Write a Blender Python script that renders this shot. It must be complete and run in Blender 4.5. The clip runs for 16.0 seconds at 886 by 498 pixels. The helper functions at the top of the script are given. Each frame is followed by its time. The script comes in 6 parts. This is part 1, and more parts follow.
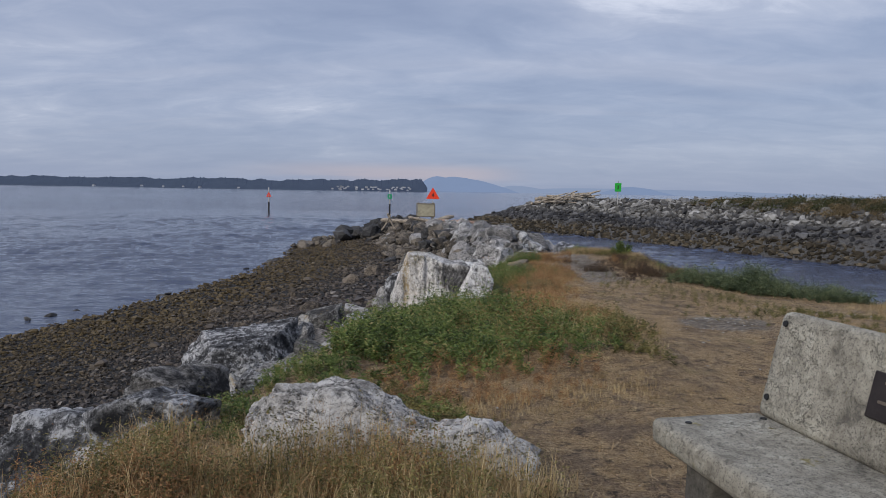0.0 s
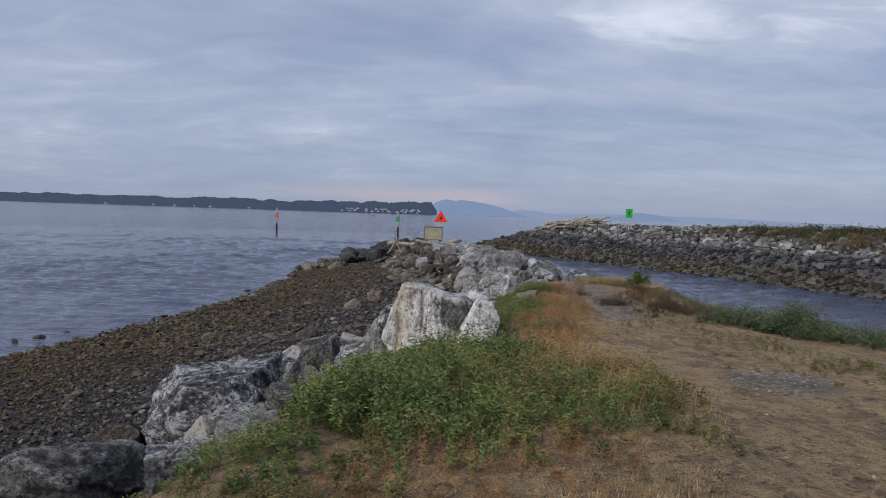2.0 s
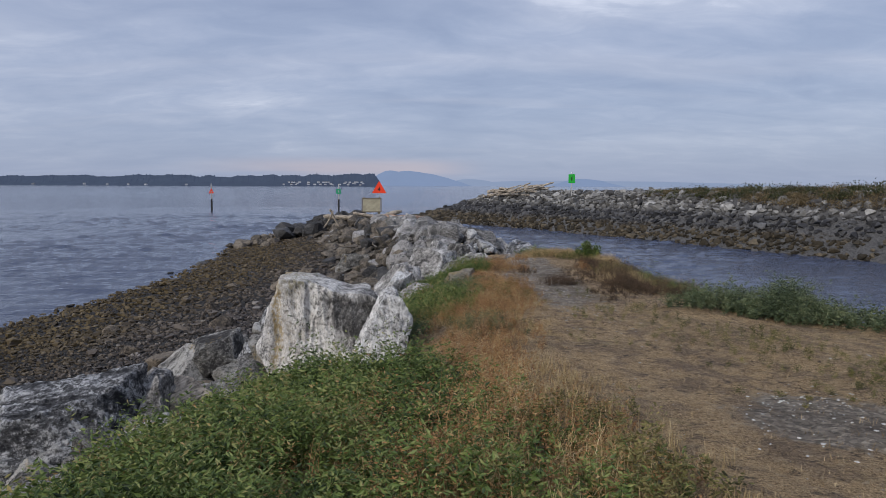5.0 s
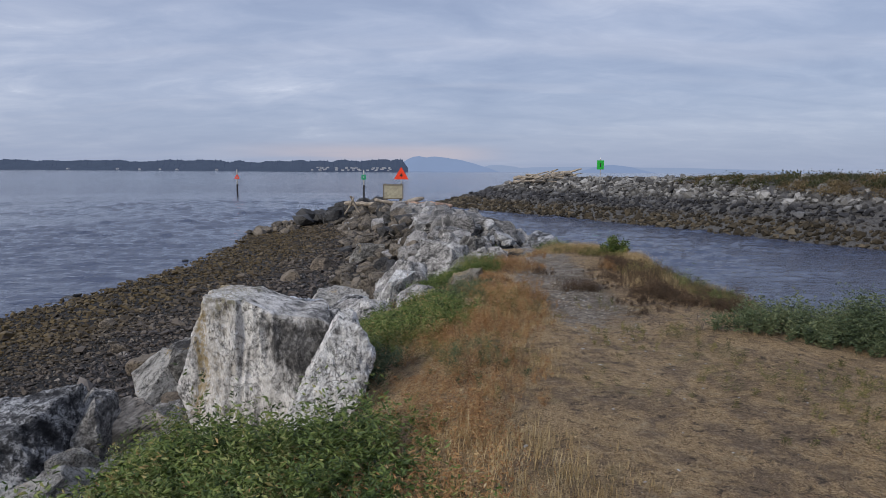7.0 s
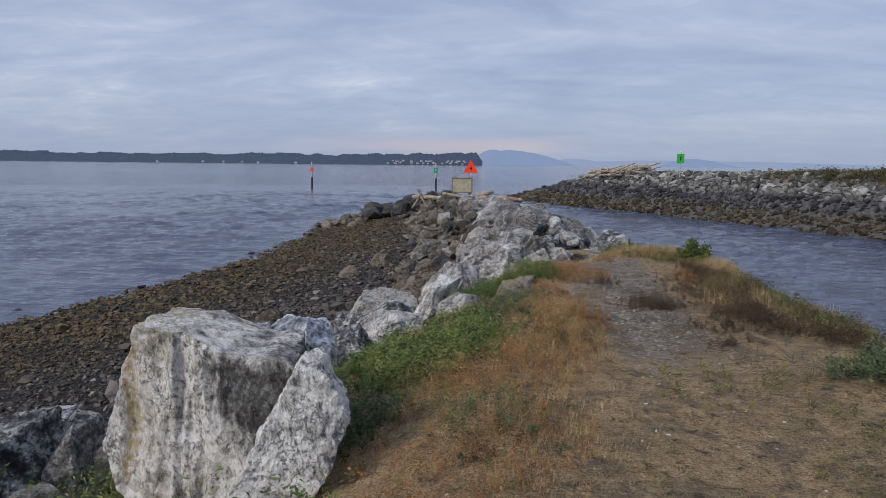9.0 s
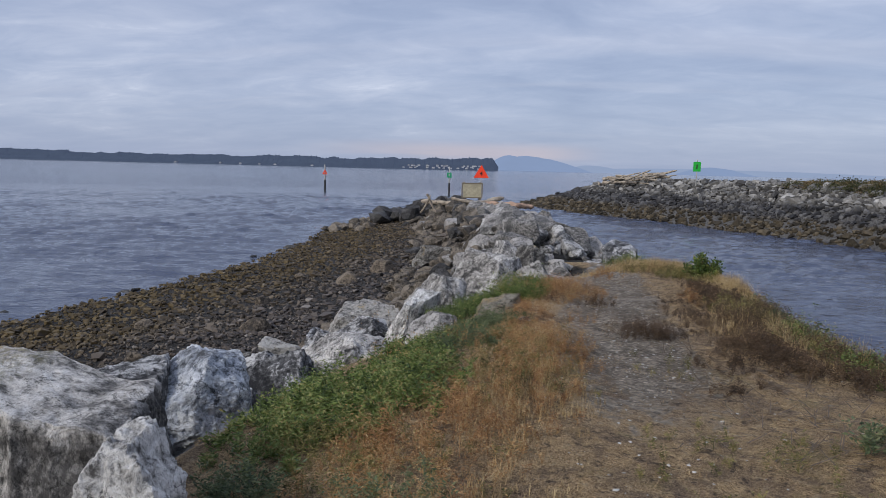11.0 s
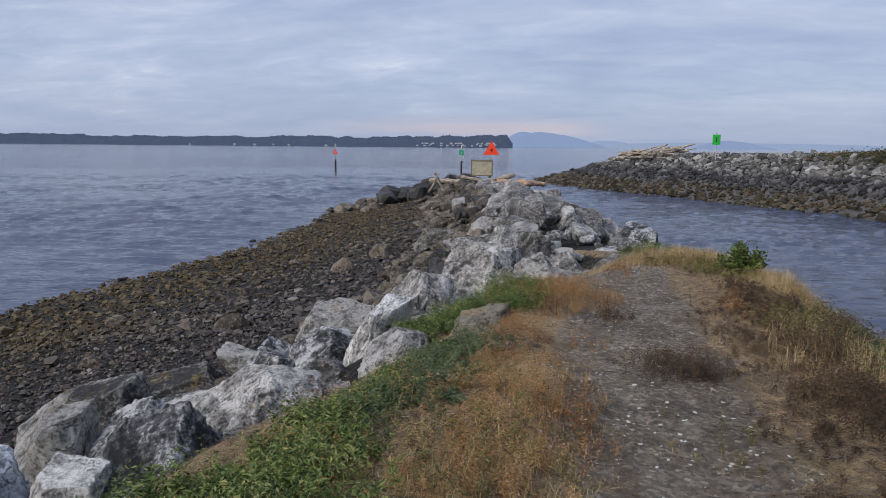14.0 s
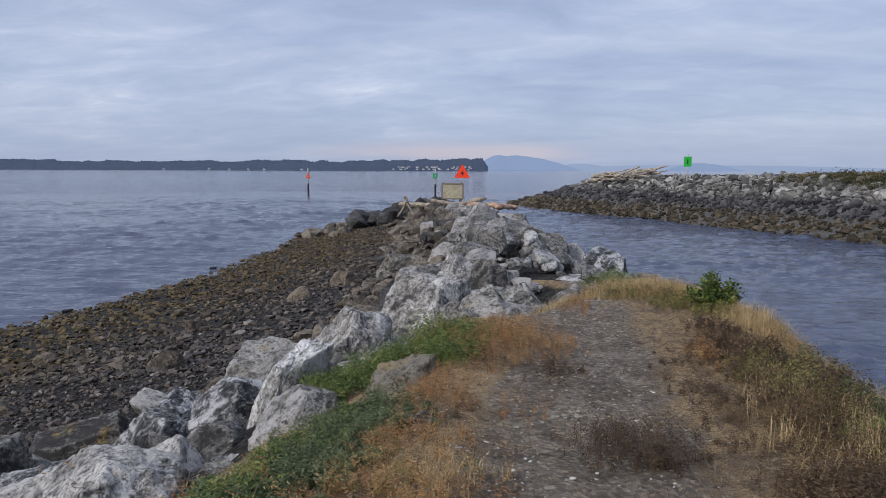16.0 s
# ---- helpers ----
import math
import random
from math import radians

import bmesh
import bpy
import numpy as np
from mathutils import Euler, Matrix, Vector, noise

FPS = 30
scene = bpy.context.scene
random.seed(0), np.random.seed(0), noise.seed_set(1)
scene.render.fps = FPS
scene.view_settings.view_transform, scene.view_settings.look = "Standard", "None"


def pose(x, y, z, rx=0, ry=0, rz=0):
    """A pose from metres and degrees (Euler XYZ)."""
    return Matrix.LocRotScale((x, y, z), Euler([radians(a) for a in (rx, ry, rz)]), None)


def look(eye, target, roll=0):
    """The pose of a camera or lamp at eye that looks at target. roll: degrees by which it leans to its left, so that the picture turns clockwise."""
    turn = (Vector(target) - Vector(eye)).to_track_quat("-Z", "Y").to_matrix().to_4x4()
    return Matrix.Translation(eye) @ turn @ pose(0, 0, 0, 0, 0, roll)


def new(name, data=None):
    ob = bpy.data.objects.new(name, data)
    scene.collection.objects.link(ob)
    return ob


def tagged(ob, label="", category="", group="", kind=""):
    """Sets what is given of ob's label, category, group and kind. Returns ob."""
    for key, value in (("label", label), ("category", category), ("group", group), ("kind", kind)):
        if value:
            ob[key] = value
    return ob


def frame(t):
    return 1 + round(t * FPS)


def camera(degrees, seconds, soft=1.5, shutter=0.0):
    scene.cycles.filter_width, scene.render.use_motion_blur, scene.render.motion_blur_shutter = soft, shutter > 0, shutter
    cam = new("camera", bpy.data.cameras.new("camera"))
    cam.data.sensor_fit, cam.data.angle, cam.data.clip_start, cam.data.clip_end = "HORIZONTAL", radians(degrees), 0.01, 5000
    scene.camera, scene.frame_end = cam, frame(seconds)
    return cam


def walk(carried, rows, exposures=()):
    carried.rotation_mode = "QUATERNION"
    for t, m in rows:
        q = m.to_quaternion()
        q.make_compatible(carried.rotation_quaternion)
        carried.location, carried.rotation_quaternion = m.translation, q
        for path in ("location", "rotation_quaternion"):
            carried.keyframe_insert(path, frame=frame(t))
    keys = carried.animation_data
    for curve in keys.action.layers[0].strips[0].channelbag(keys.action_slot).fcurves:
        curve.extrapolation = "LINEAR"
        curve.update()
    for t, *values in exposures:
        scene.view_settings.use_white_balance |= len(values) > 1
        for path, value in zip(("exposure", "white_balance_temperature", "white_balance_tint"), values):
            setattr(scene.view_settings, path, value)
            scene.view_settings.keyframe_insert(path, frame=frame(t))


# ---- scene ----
cam = camera(63.8, 16.0, soft=0.55)
PATH = [
    (0, (0.24, 0.489, 1.434), (0.204, 2.482, 1.27), 1.0),
    (0.5, (0.269, 0.857, 1.451), (0.216, 2.851, 1.297), 2.4),
    (0.8, (0.255, 1.064, 1.468), (0.214, 3.057, 1.302), 1.9),
    (1, (0.274, 1.248, 1.465), (0.213, 3.241, 1.314), 3.1),
    (1.5, (0.282, 1.569, 1.47), (0.241, 3.564, 1.338), 1.8),
    (1.7, (0.323, 1.746, 1.447), (0.268, 3.74, 1.314), 1.7),
    (2, (0.345, 2.032, 1.445), (0.283, 4.029, 1.345), 1.9),
    (2.5, (0.401, 2.468, 1.431), (0.371, 4.463, 1.29), 0.7),
    (3, (0.469, 2.819, 1.404), (0.509, 4.816, 1.286), -0.2),
    (3.5, (0.617, 3.28, 1.374), (0.694, 5.273, 1.227), 1.2),
    (4, (0.69, 3.754, 1.374), (0.795, 5.744, 1.2), 1.2),
    (4.2, (0.722, 3.972, 1.366), (0.823, 5.962, 1.191), 0.4),
    (6.3, (1.228, 6.271, 1.384), (1.279, 8.261, 1.183), 1.0),
    (6.5, (1.299, 6.455, 1.407), (1.328, 8.445, 1.201), 1.3),
    (7, (1.404, 6.83, 1.398), (1.419, 8.818, 1.179), 0.4),
    (7.5, (1.491, 7.246, 1.411), (1.478, 9.234, 1.186), 0.0),
    (8, (1.641, 7.72, 1.384), (1.534, 9.704, 1.151), 1.2),
    (8.5, (1.76, 8.139, 1.372), (1.595, 10.118, 1.134), 0.1),
    (9, (1.834, 8.534, 1.383), (1.644, 10.51, 1.144), 0.6),
    (9.2, (1.875, 8.684, 1.386), (1.69, 10.66, 1.141), -0.3),
    (11.3, (2.317, 10.183, 1.34), (2.081, 12.157, 1.114), 1.8),
    (11.5, (2.308, 10.387, 1.319), (2.077, 12.36, 1.088), 2.1),
    (12, (2.363, 10.806, 1.307), (2.12, 12.774, 1.05), 1.2),
    (12.5, (2.433, 11.17, 1.312), (2.192, 13.137, 1.043), 0.1),
    (13, (2.538, 11.581, 1.321), (2.27, 13.544, 1.045), 1.4),
    (13.5, (2.556, 12.017, 1.302), (2.284, 13.977, 1.015), 0.3),
    (14, (2.563, 12.36, 1.308), (2.291, 14.321, 1.02), 0.5),
    (14.5, (2.657, 12.676, 1.312), (2.387, 14.636, 1.025), 1.5),
    (15, (2.76, 13.078, 1.3), (2.521, 15.043, 1.016), 0.1),
    (15.5, (2.82, 13.456, 1.289), (2.601, 15.431, 1.065), -1.0),
    (16, (2.968, 13.782, 1.267), (2.759, 15.759, 1.044), 0.2),
]
walk(cam, [(t, look(eye, target, roll)) for t, eye, target, roll in PATH], [(0, -0.16), (4, -0.10), (7, -0.03), (12, 0.06), (16, 0.14)])

# ---- world and light ----
SUN_EL, SUN_AZ = radians(29), radians(-138)    # behind cloud over the open water, to the left of the walk and behind it
world = bpy.data.worlds.new("overcast_sky")
scene.world = world
world.use_nodes = True


class Nodes:
    """Short-hand to wire up a node tree."""

    def __init__(self, tree, keep=False):
        self.tree = tree
        if not keep:
            tree.nodes.clear()

    def add(self, kind, **inputs):
        node = self.tree.nodes.new(kind)
        for key, value in inputs.items():
            self.put(node, key, value)
        return node

    def put(self, node, key, value):
        socket = node.inputs[int(key[1:])] if key[0] == "i" and key[1:].isdigit() else node.inputs[key.replace("_", " ")]
        if hasattr(value, "is_output"):
            self.tree.links.new(value, socket)
        elif hasattr(value, "outputs"):
            self.tree.links.new(value.outputs[0], socket)
        else:
            socket.default_value = value

    def math(self, op, a, b=0.0, clamp=False):
        node = self.add("ShaderNodeMath", i0=a, i1=b)
        node.operation, node.use_clamp = op, clamp
        return node.outputs[0]

    def mix(self, f, a, b, kind="MIX"):
        node = self.tree.nodes.new("ShaderNodeMix")
        node.data_type, node.blend_type = "RGBA", kind
        for k, v in ((0, f), (6, a), (7, b)):
            if hasattr(v, "is_output"):
                self.tree.links.new(v, node.inputs[k])
            else:
                node.inputs[k].default_value = (*v, 1) if isinstance(v, tuple) and len(v) == 3 else v
        return node.outputs[2]

    def noise(self, vector, scale, detail=4.0, rough=0.55, distortion=0.0):
        node = self.add("ShaderNodeTexNoise", Scale=scale, Detail=detail, Roughness=rough, Distortion=distortion)
        self.tree.links.new(vector, node.inputs["Vector"])
        return node.outputs["Fac"]

    def step(self, value, lo, hi):
        """0 below lo, 1 above hi, smooth between."""
        node = self.add("ShaderNodeMapRange", i0=value, i1=lo, i2=hi)
        node.interpolation_type = "SMOOTHSTEP"
        return node.outputs[0]

    def ramp(self, value, stops):
        node = self.add("ShaderNodeValToRGB", i0=value)
        ramp = node.color_ramp
        while len(ramp.elements) < len(stops):
            ramp.elements.new(0.5)
        for element, (place, colour) in zip(ramp.elements, stops):
            element.position, element.color = place, (*colour, 1)
        return node.outputs[0]

    def moved(self, vector, scale=(1, 1, 1), turn=(0, 0, 0), place=(0, 0, 0)):
        node = self.add("ShaderNodeMapping", i1=place, i2=[radians(a) for a in turn], i3=scale)
        self.tree.links.new(vector, node.inputs[0])
        return node.outputs[0]


def build_sky():
    n = Nodes(world.node_tree)
    way = n.add("ShaderNodeTexCoord").outputs["Generated"]
    parts = n.add("ShaderNodeSeparateXYZ", i0=way)
    up = n.math("MAXIMUM", parts.outputs[2], 0.0)
    over = n.math("ADD", up, 0.17)
    flat = n.add("ShaderNodeCombineXYZ", i0=n.math("DIVIDE", parts.outputs[0], over), i1=n.math("DIVIDE", parts.outputs[1], over)).outputs[0]
    drift = n.noise(n.moved(flat, (0.55, 0.62, 1), (0, 0, 30), (5.3, 1.1, 0)), 1.0, 3, 0.5, 0.3)
    big = n.noise(n.moved(flat, (0.80, 1.05, 1), (0, 0, 24), (3.4, 0.2, 0)), 1.0, 6, 0.56, 0.5)
    small = n.noise(n.moved(flat, (1.5, 2.4, 1), (0, 0, 14), (1.0, 4.0, 0)), 1.7, 8, 0.62, 0.6)
    wisp = n.noise(n.moved(flat, (0.34, 1.7, 1), (0, 0, -7), (7.7, 2.0, 0)), 1.1, 6, 0.52, 0.4)
    density = n.math("ADD", n.math("MULTIPLY", drift, 0.26), n.math("ADD", n.math("MULTIPLY", big, 0.46), n.math("MULTIPLY", small, 0.28)))
    # thinner cloud, with gaps, high to the north-east
    spot = n.add("ShaderNodeVectorMath", i0=n.moved(flat, (1.0, 2.1, 0.0), (0, 0, 0), (-0.72, -4.62, 0)))
    spot.operation = "LENGTH"
    thin = n.step(spot.outputs["Value"], 1.05, 0.0)
    density = n.math("ADD", density, n.math("MULTIPLY", thin, 0.105))
    density = n.math("ADD", density, n.math("MULTIPLY", n.step(parts.outputs[0], -0.10, -0.60), 0.035))
    cloud = n.ramp(density, [(0.38, (0.300, 0.366, 0.542)), (0.46, (0.350, 0.418, 0.594)), (0.53, (0.415, 0.478, 0.650)), (0.60, (0.515, 0.570, 0.728)), (0.68, (0.80, 0.84, 0.98))])
    cloud = n.mix(n.math("MULTIPLY", n.step(wisp, 0.50, 0.72), 0.30), cloud, (0.56, 0.58, 0.70))
    cloud = n.mix(n.math("MULTIPLY", n.step(wisp, 0.48, 0.34), 0.25), cloud, (0.315, 0.375, 0.545))
    # thicker, bluer air towards the horizon, with a thin warm streak over the headland
    low = n.step(up, 0.13, 0.0)
    cloud = n.mix(n.math("MULTIPLY", low, 0.7), cloud, (0.305, 0.37, 0.541))
    streak = n.math("MULTIPLY", n.step(up, 0.008, 0.020), n.step(up, 0.042, 0.024))
    side = n.math("MULTIPLY", n.step(parts.outputs[0], -0.34, -0.10), n.step(parts.outputs[0], 0.12, 0.0))
    streak = n.math("MULTIPLY", n.math("MULTIPLY", streak, side), n.step(wisp, 0.36, 0.52))
    cloud = n.mix(n.math("MULTIPLY", streak, 0.5), cloud, (0.60, 0.50, 0.54))
    # an overcast sky is brighter overhead
    lift = n.math("ADD", 1.0, n.math("MULTIPLY", n.step(up, 0.30, 0.95), 0.55))
    sky = n.add("ShaderNodeTexSky")
    sky.sky_type, sky.sun_disc, sky.sun_elevation, sky.sun_rotation = "NISHITA", False, SUN_EL, SUN_AZ
    clear = n.add("ShaderNodeBackground", Color=sky, Strength=0.012)
    grey = n.add("ShaderNodeBackground", Color=cloud, Strength=n.math("MULTIPLY", lift, 0.93))
    both = n.add("ShaderNodeAddShader", i0=clear, i1=grey)
    n.add("ShaderNodeOutputWorld", Surface=both)


build_sky()
sun_light = bpy.data.lights.new("sun", "SUN")
sun_light.energy, sun_light.angle, sun_light.color = 2.3, radians(13), (1.0, 0.95, 0.88)
sun_lamp = new("sun", sun_light)
sun_lamp.matrix_world = look((0, 0, 0), (-math.sin(SUN_AZ) * math.cos(SUN_EL), -math.cos(SUN_AZ) * math.cos(SUN_EL), -math.sin(SUN_EL)))

# ---- materials ----


def material(name):
    m = bpy.data.materials.new(name)
    m.use_nodes = True
    n = Nodes(m.node_tree)
    out = n.add("ShaderNodeOutputMaterial")
    skin = n.add("ShaderNodeBsdfPrincipled", Roughness=0.85)
    n.put(skin, "Specular_IOR_Level", 0.3)
    n.put(out, "Surface", skin)
    return m, n, skin


def bump(n, skin, height, strength, distance):
    node = n.add("ShaderNodeBump", Strength=strength, Distance=distance, Height=height)
    n.put(skin, "Normal", node.outputs[0])


def local_place(n):
    """The object's own coordinates, shifted by chance for each object."""
    info = n.add("ShaderNodeObjectInfo").outputs["Random"]
    shift = n.math("MULTIPLY", info, 57.0)
    node = n.add("ShaderNodeVectorMath", i0=n.add("ShaderNodeTexCoord").outputs["Object"], i1=n.add("ShaderNodeCombineXYZ", i0=shift, i1=shift, i2=shift))
    node.operation = "ADD"
    return node.outputs[0], info


def stone(name, light, mid, dark, scale=1.0, contrast=0.5, lichen=0.0, island=False, grain=(1, 1, 1), vary=0.12):
    """Broken, weathered rock: broad pale and dark areas along its bedding, a finer mottle, pits and cracks and, where asked for, yellow lichen. grain stretches the pattern."""
    m, n, skin = material(name)
    geo = n.add("ShaderNodeNewGeometry")
    if island:
        p = n.add("ShaderNodeTexCoord").outputs["Object"]
        info = geo.outputs["Random Per Island"]
    else:
        p, info = local_place(n)
    turned = n.add("ShaderNodeVectorRotate", i0=p, i3=n.math("MULTIPLY", info, 6.28))
    turned.rotation_type = "X_AXIS" if grain == (1, 1, 1) else "Z_AXIS"
    q = n.moved(turned.outputs[0] if grain == (1, 1, 1) else p, grain, (8, -6, 0))
    bed = n.noise(n.moved(q, (0.8, 0.8, 2.6), (20, 14, 0)), 1.3 * scale, 7, 0.66, 0.7)
    patches = n.noise(q, 1.5 * scale, 6, 0.60, 0.5)
    mottle = n.noise(q, 5.5 * scale, 8, 0.68, 0.5)
    crust = n.noise(q, 19 * scale, 7, 0.76, 0.3)
    speck = n.noise(q, 60 * scale, 4, 0.7, 0.3)
    vein = n.noise(n.moved(q, (1, 1, 1.6), (30, 20, 50)), 2.3 * scale, 8, 0.70, 0.6)
    tone = n.math("ADD", n.math("MULTIPLY", bed, 0.30), n.math("MULTIPLY", patches, 0.22))
    tone = n.math("ADD", tone, n.math("ADD", n.math("MULTIPLY", mottle, 0.26), n.math("MULTIPLY", crust, 0.22)))
    tone = n.math("ADD", tone, n.math("MULTIPLY", n.math("SUBTRACT", info, 0.5), vary))
    wide = 0.031 / (0.35 + contrast)
    grey = tuple(0.55 * c for c in mid)
    colour = n.ramp(tone, [(0.505 - 1.7 * wide, dark), (0.505 - 0.9 * wide, grey), (0.505, mid), (0.505 + 0.6 * wide, tuple(0.4 * a + 0.6 * b for a, b in zip(mid, light))), (0.505 + 1.5 * wide, light)])
    # outward edges are paler, by pointiness
    pale_edge = n.math("MULTIPLY", n.step(geo.outputs["Pointiness"], 0.505, 0.56), n.step(crust, 0.40, 0.58))
    colour = n.mix(n.math("MULTIPLY", pale_edge, 0.40), colour, tuple(min(0.80, 1.12 * c) for c in light))
    white = n.math("MULTIPLY", n.step(crust, 0.53, 0.60), n.step(bed, 0.47, 0.58))
    colour = n.mix(n.math("MULTIPLY", white, 0.36), colour, tuple(min(0.82, 1.2 * c) for c in light))
    pits = n.math("MULTIPLY", n.step(crust, 0.47, 0.39), n.step(mottle, 0.56, 0.44))
    colour = n.mix(n.math("MULTIPLY", pits, 0.75), colour, dark)
    colour = n.mix(n.math("MULTIPLY", n.step(speck, 0.46, 0.38), 0.45), colour, dark)
    crack = n.math("MULTIPLY", n.step(n.math("ABSOLUTE", n.math("SUBTRACT", vein, 0.5)), 0.011, 0.002), n.step(patches, 0.44, 0.52))
    colour = n.mix(n.math("MULTIPLY", crack, 0.85), colour, tuple(0.5 * c for c in dark))
    if lichen:
        patch = n.math("MULTIPLY", n.step(n.noise(n.moved(p, (1, 1, 0.45)), 2.2, 6, 0.65), 0.60 - 0.06 * lichen, 0.70), n.step(crust, 0.42, 0.55))
        colour = n.mix(n.math("MULTIPLY", patch, 0.75), colour, (0.34, 0.23, 0.07))
    n.put(skin, "Base_Color", colour)
    n.put(skin, "Roughness", 0.9)
    height = n.math("ADD", n.math("MULTIPLY", bed, 0.9), n.math("ADD", mottle, n.math("ADD", n.math("MULTIPLY", crust, 0.55), n.math("MULTIPLY", speck, 0.14))))
    height = n.math("SUBTRACT", height, n.math("MULTIPLY", crack, 0.25))
    bump(n, skin, height, 1.0, 0.075 / scale)
    return m


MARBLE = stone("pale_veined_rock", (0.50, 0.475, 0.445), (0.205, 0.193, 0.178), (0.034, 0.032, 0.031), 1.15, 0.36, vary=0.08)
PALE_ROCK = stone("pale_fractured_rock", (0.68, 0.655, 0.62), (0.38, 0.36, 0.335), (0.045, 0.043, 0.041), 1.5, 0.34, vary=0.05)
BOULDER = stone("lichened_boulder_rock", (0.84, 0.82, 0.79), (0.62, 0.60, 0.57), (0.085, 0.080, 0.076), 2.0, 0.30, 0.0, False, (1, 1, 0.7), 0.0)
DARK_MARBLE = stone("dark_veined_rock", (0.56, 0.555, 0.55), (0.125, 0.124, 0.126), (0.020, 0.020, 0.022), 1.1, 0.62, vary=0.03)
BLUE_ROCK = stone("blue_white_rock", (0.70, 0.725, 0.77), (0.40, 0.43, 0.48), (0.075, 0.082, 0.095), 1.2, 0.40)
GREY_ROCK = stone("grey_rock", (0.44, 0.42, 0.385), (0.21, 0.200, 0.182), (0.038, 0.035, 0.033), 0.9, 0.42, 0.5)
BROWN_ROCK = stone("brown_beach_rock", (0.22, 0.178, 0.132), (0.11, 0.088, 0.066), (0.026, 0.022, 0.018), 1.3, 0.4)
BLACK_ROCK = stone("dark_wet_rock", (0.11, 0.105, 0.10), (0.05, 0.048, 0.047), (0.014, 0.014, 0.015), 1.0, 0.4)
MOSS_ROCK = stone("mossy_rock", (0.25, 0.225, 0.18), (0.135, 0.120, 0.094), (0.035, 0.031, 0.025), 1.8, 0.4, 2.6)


def cobble_material():
    """Cobbles: grey and brown, olive-brown with weed towards the water."""
    m, n, skin = material("beach_cobbles")
    p = n.add("ShaderNodeTexCoord").outputs["Object"]
    info = n.add("ShaderNodeNewGeometry").outputs["Random Per Island"]
    base = n.ramp(info, [(0.0, (0.028, 0.024, 0.022)), (0.35, (0.056, 0.047, 0.042)), (0.65, (0.088, 0.073, 0.063)), (0.92, (0.128, 0.108, 0.093)), (1.0, (0.24, 0.215, 0.19))])
    grain = n.noise(p, 14, 6, 0.7)
    base = n.mix(0.6, base, n.ramp(grain, [(0.3, (0.5, 0.5, 0.5)), (0.7, (1.4, 1.4, 1.4))]), "MULTIPLY")
    wide = n.noise(p, 0.35, 4, 0.6)
    depth = n.math("ADD", n.add("ShaderNodeSeparateXYZ", i0=p).outputs[2], n.math("MULTIPLY", wide, 1.4))
    weed = n.math("MULTIPLY", n.step(depth, -2.9, -4.1), n.step(n.noise(p, 3.0, 4, 0.65), 0.30, 0.5))
    base = n.mix(n.math("MULTIPLY", weed, 0.92), base, n.ramp(info, [(0, (0.030, 0.020, 0.008)), (0.5, (0.082, 0.056, 0.020)), (1, (0.115, 0.080, 0.030))]))
    n.put(skin, "Base_Color", base)
    n.put(skin, "Roughness", 0.72)
    bump(n, skin, grain, 0.6, 0.02)
    return m


COBBLES = cobble_material()


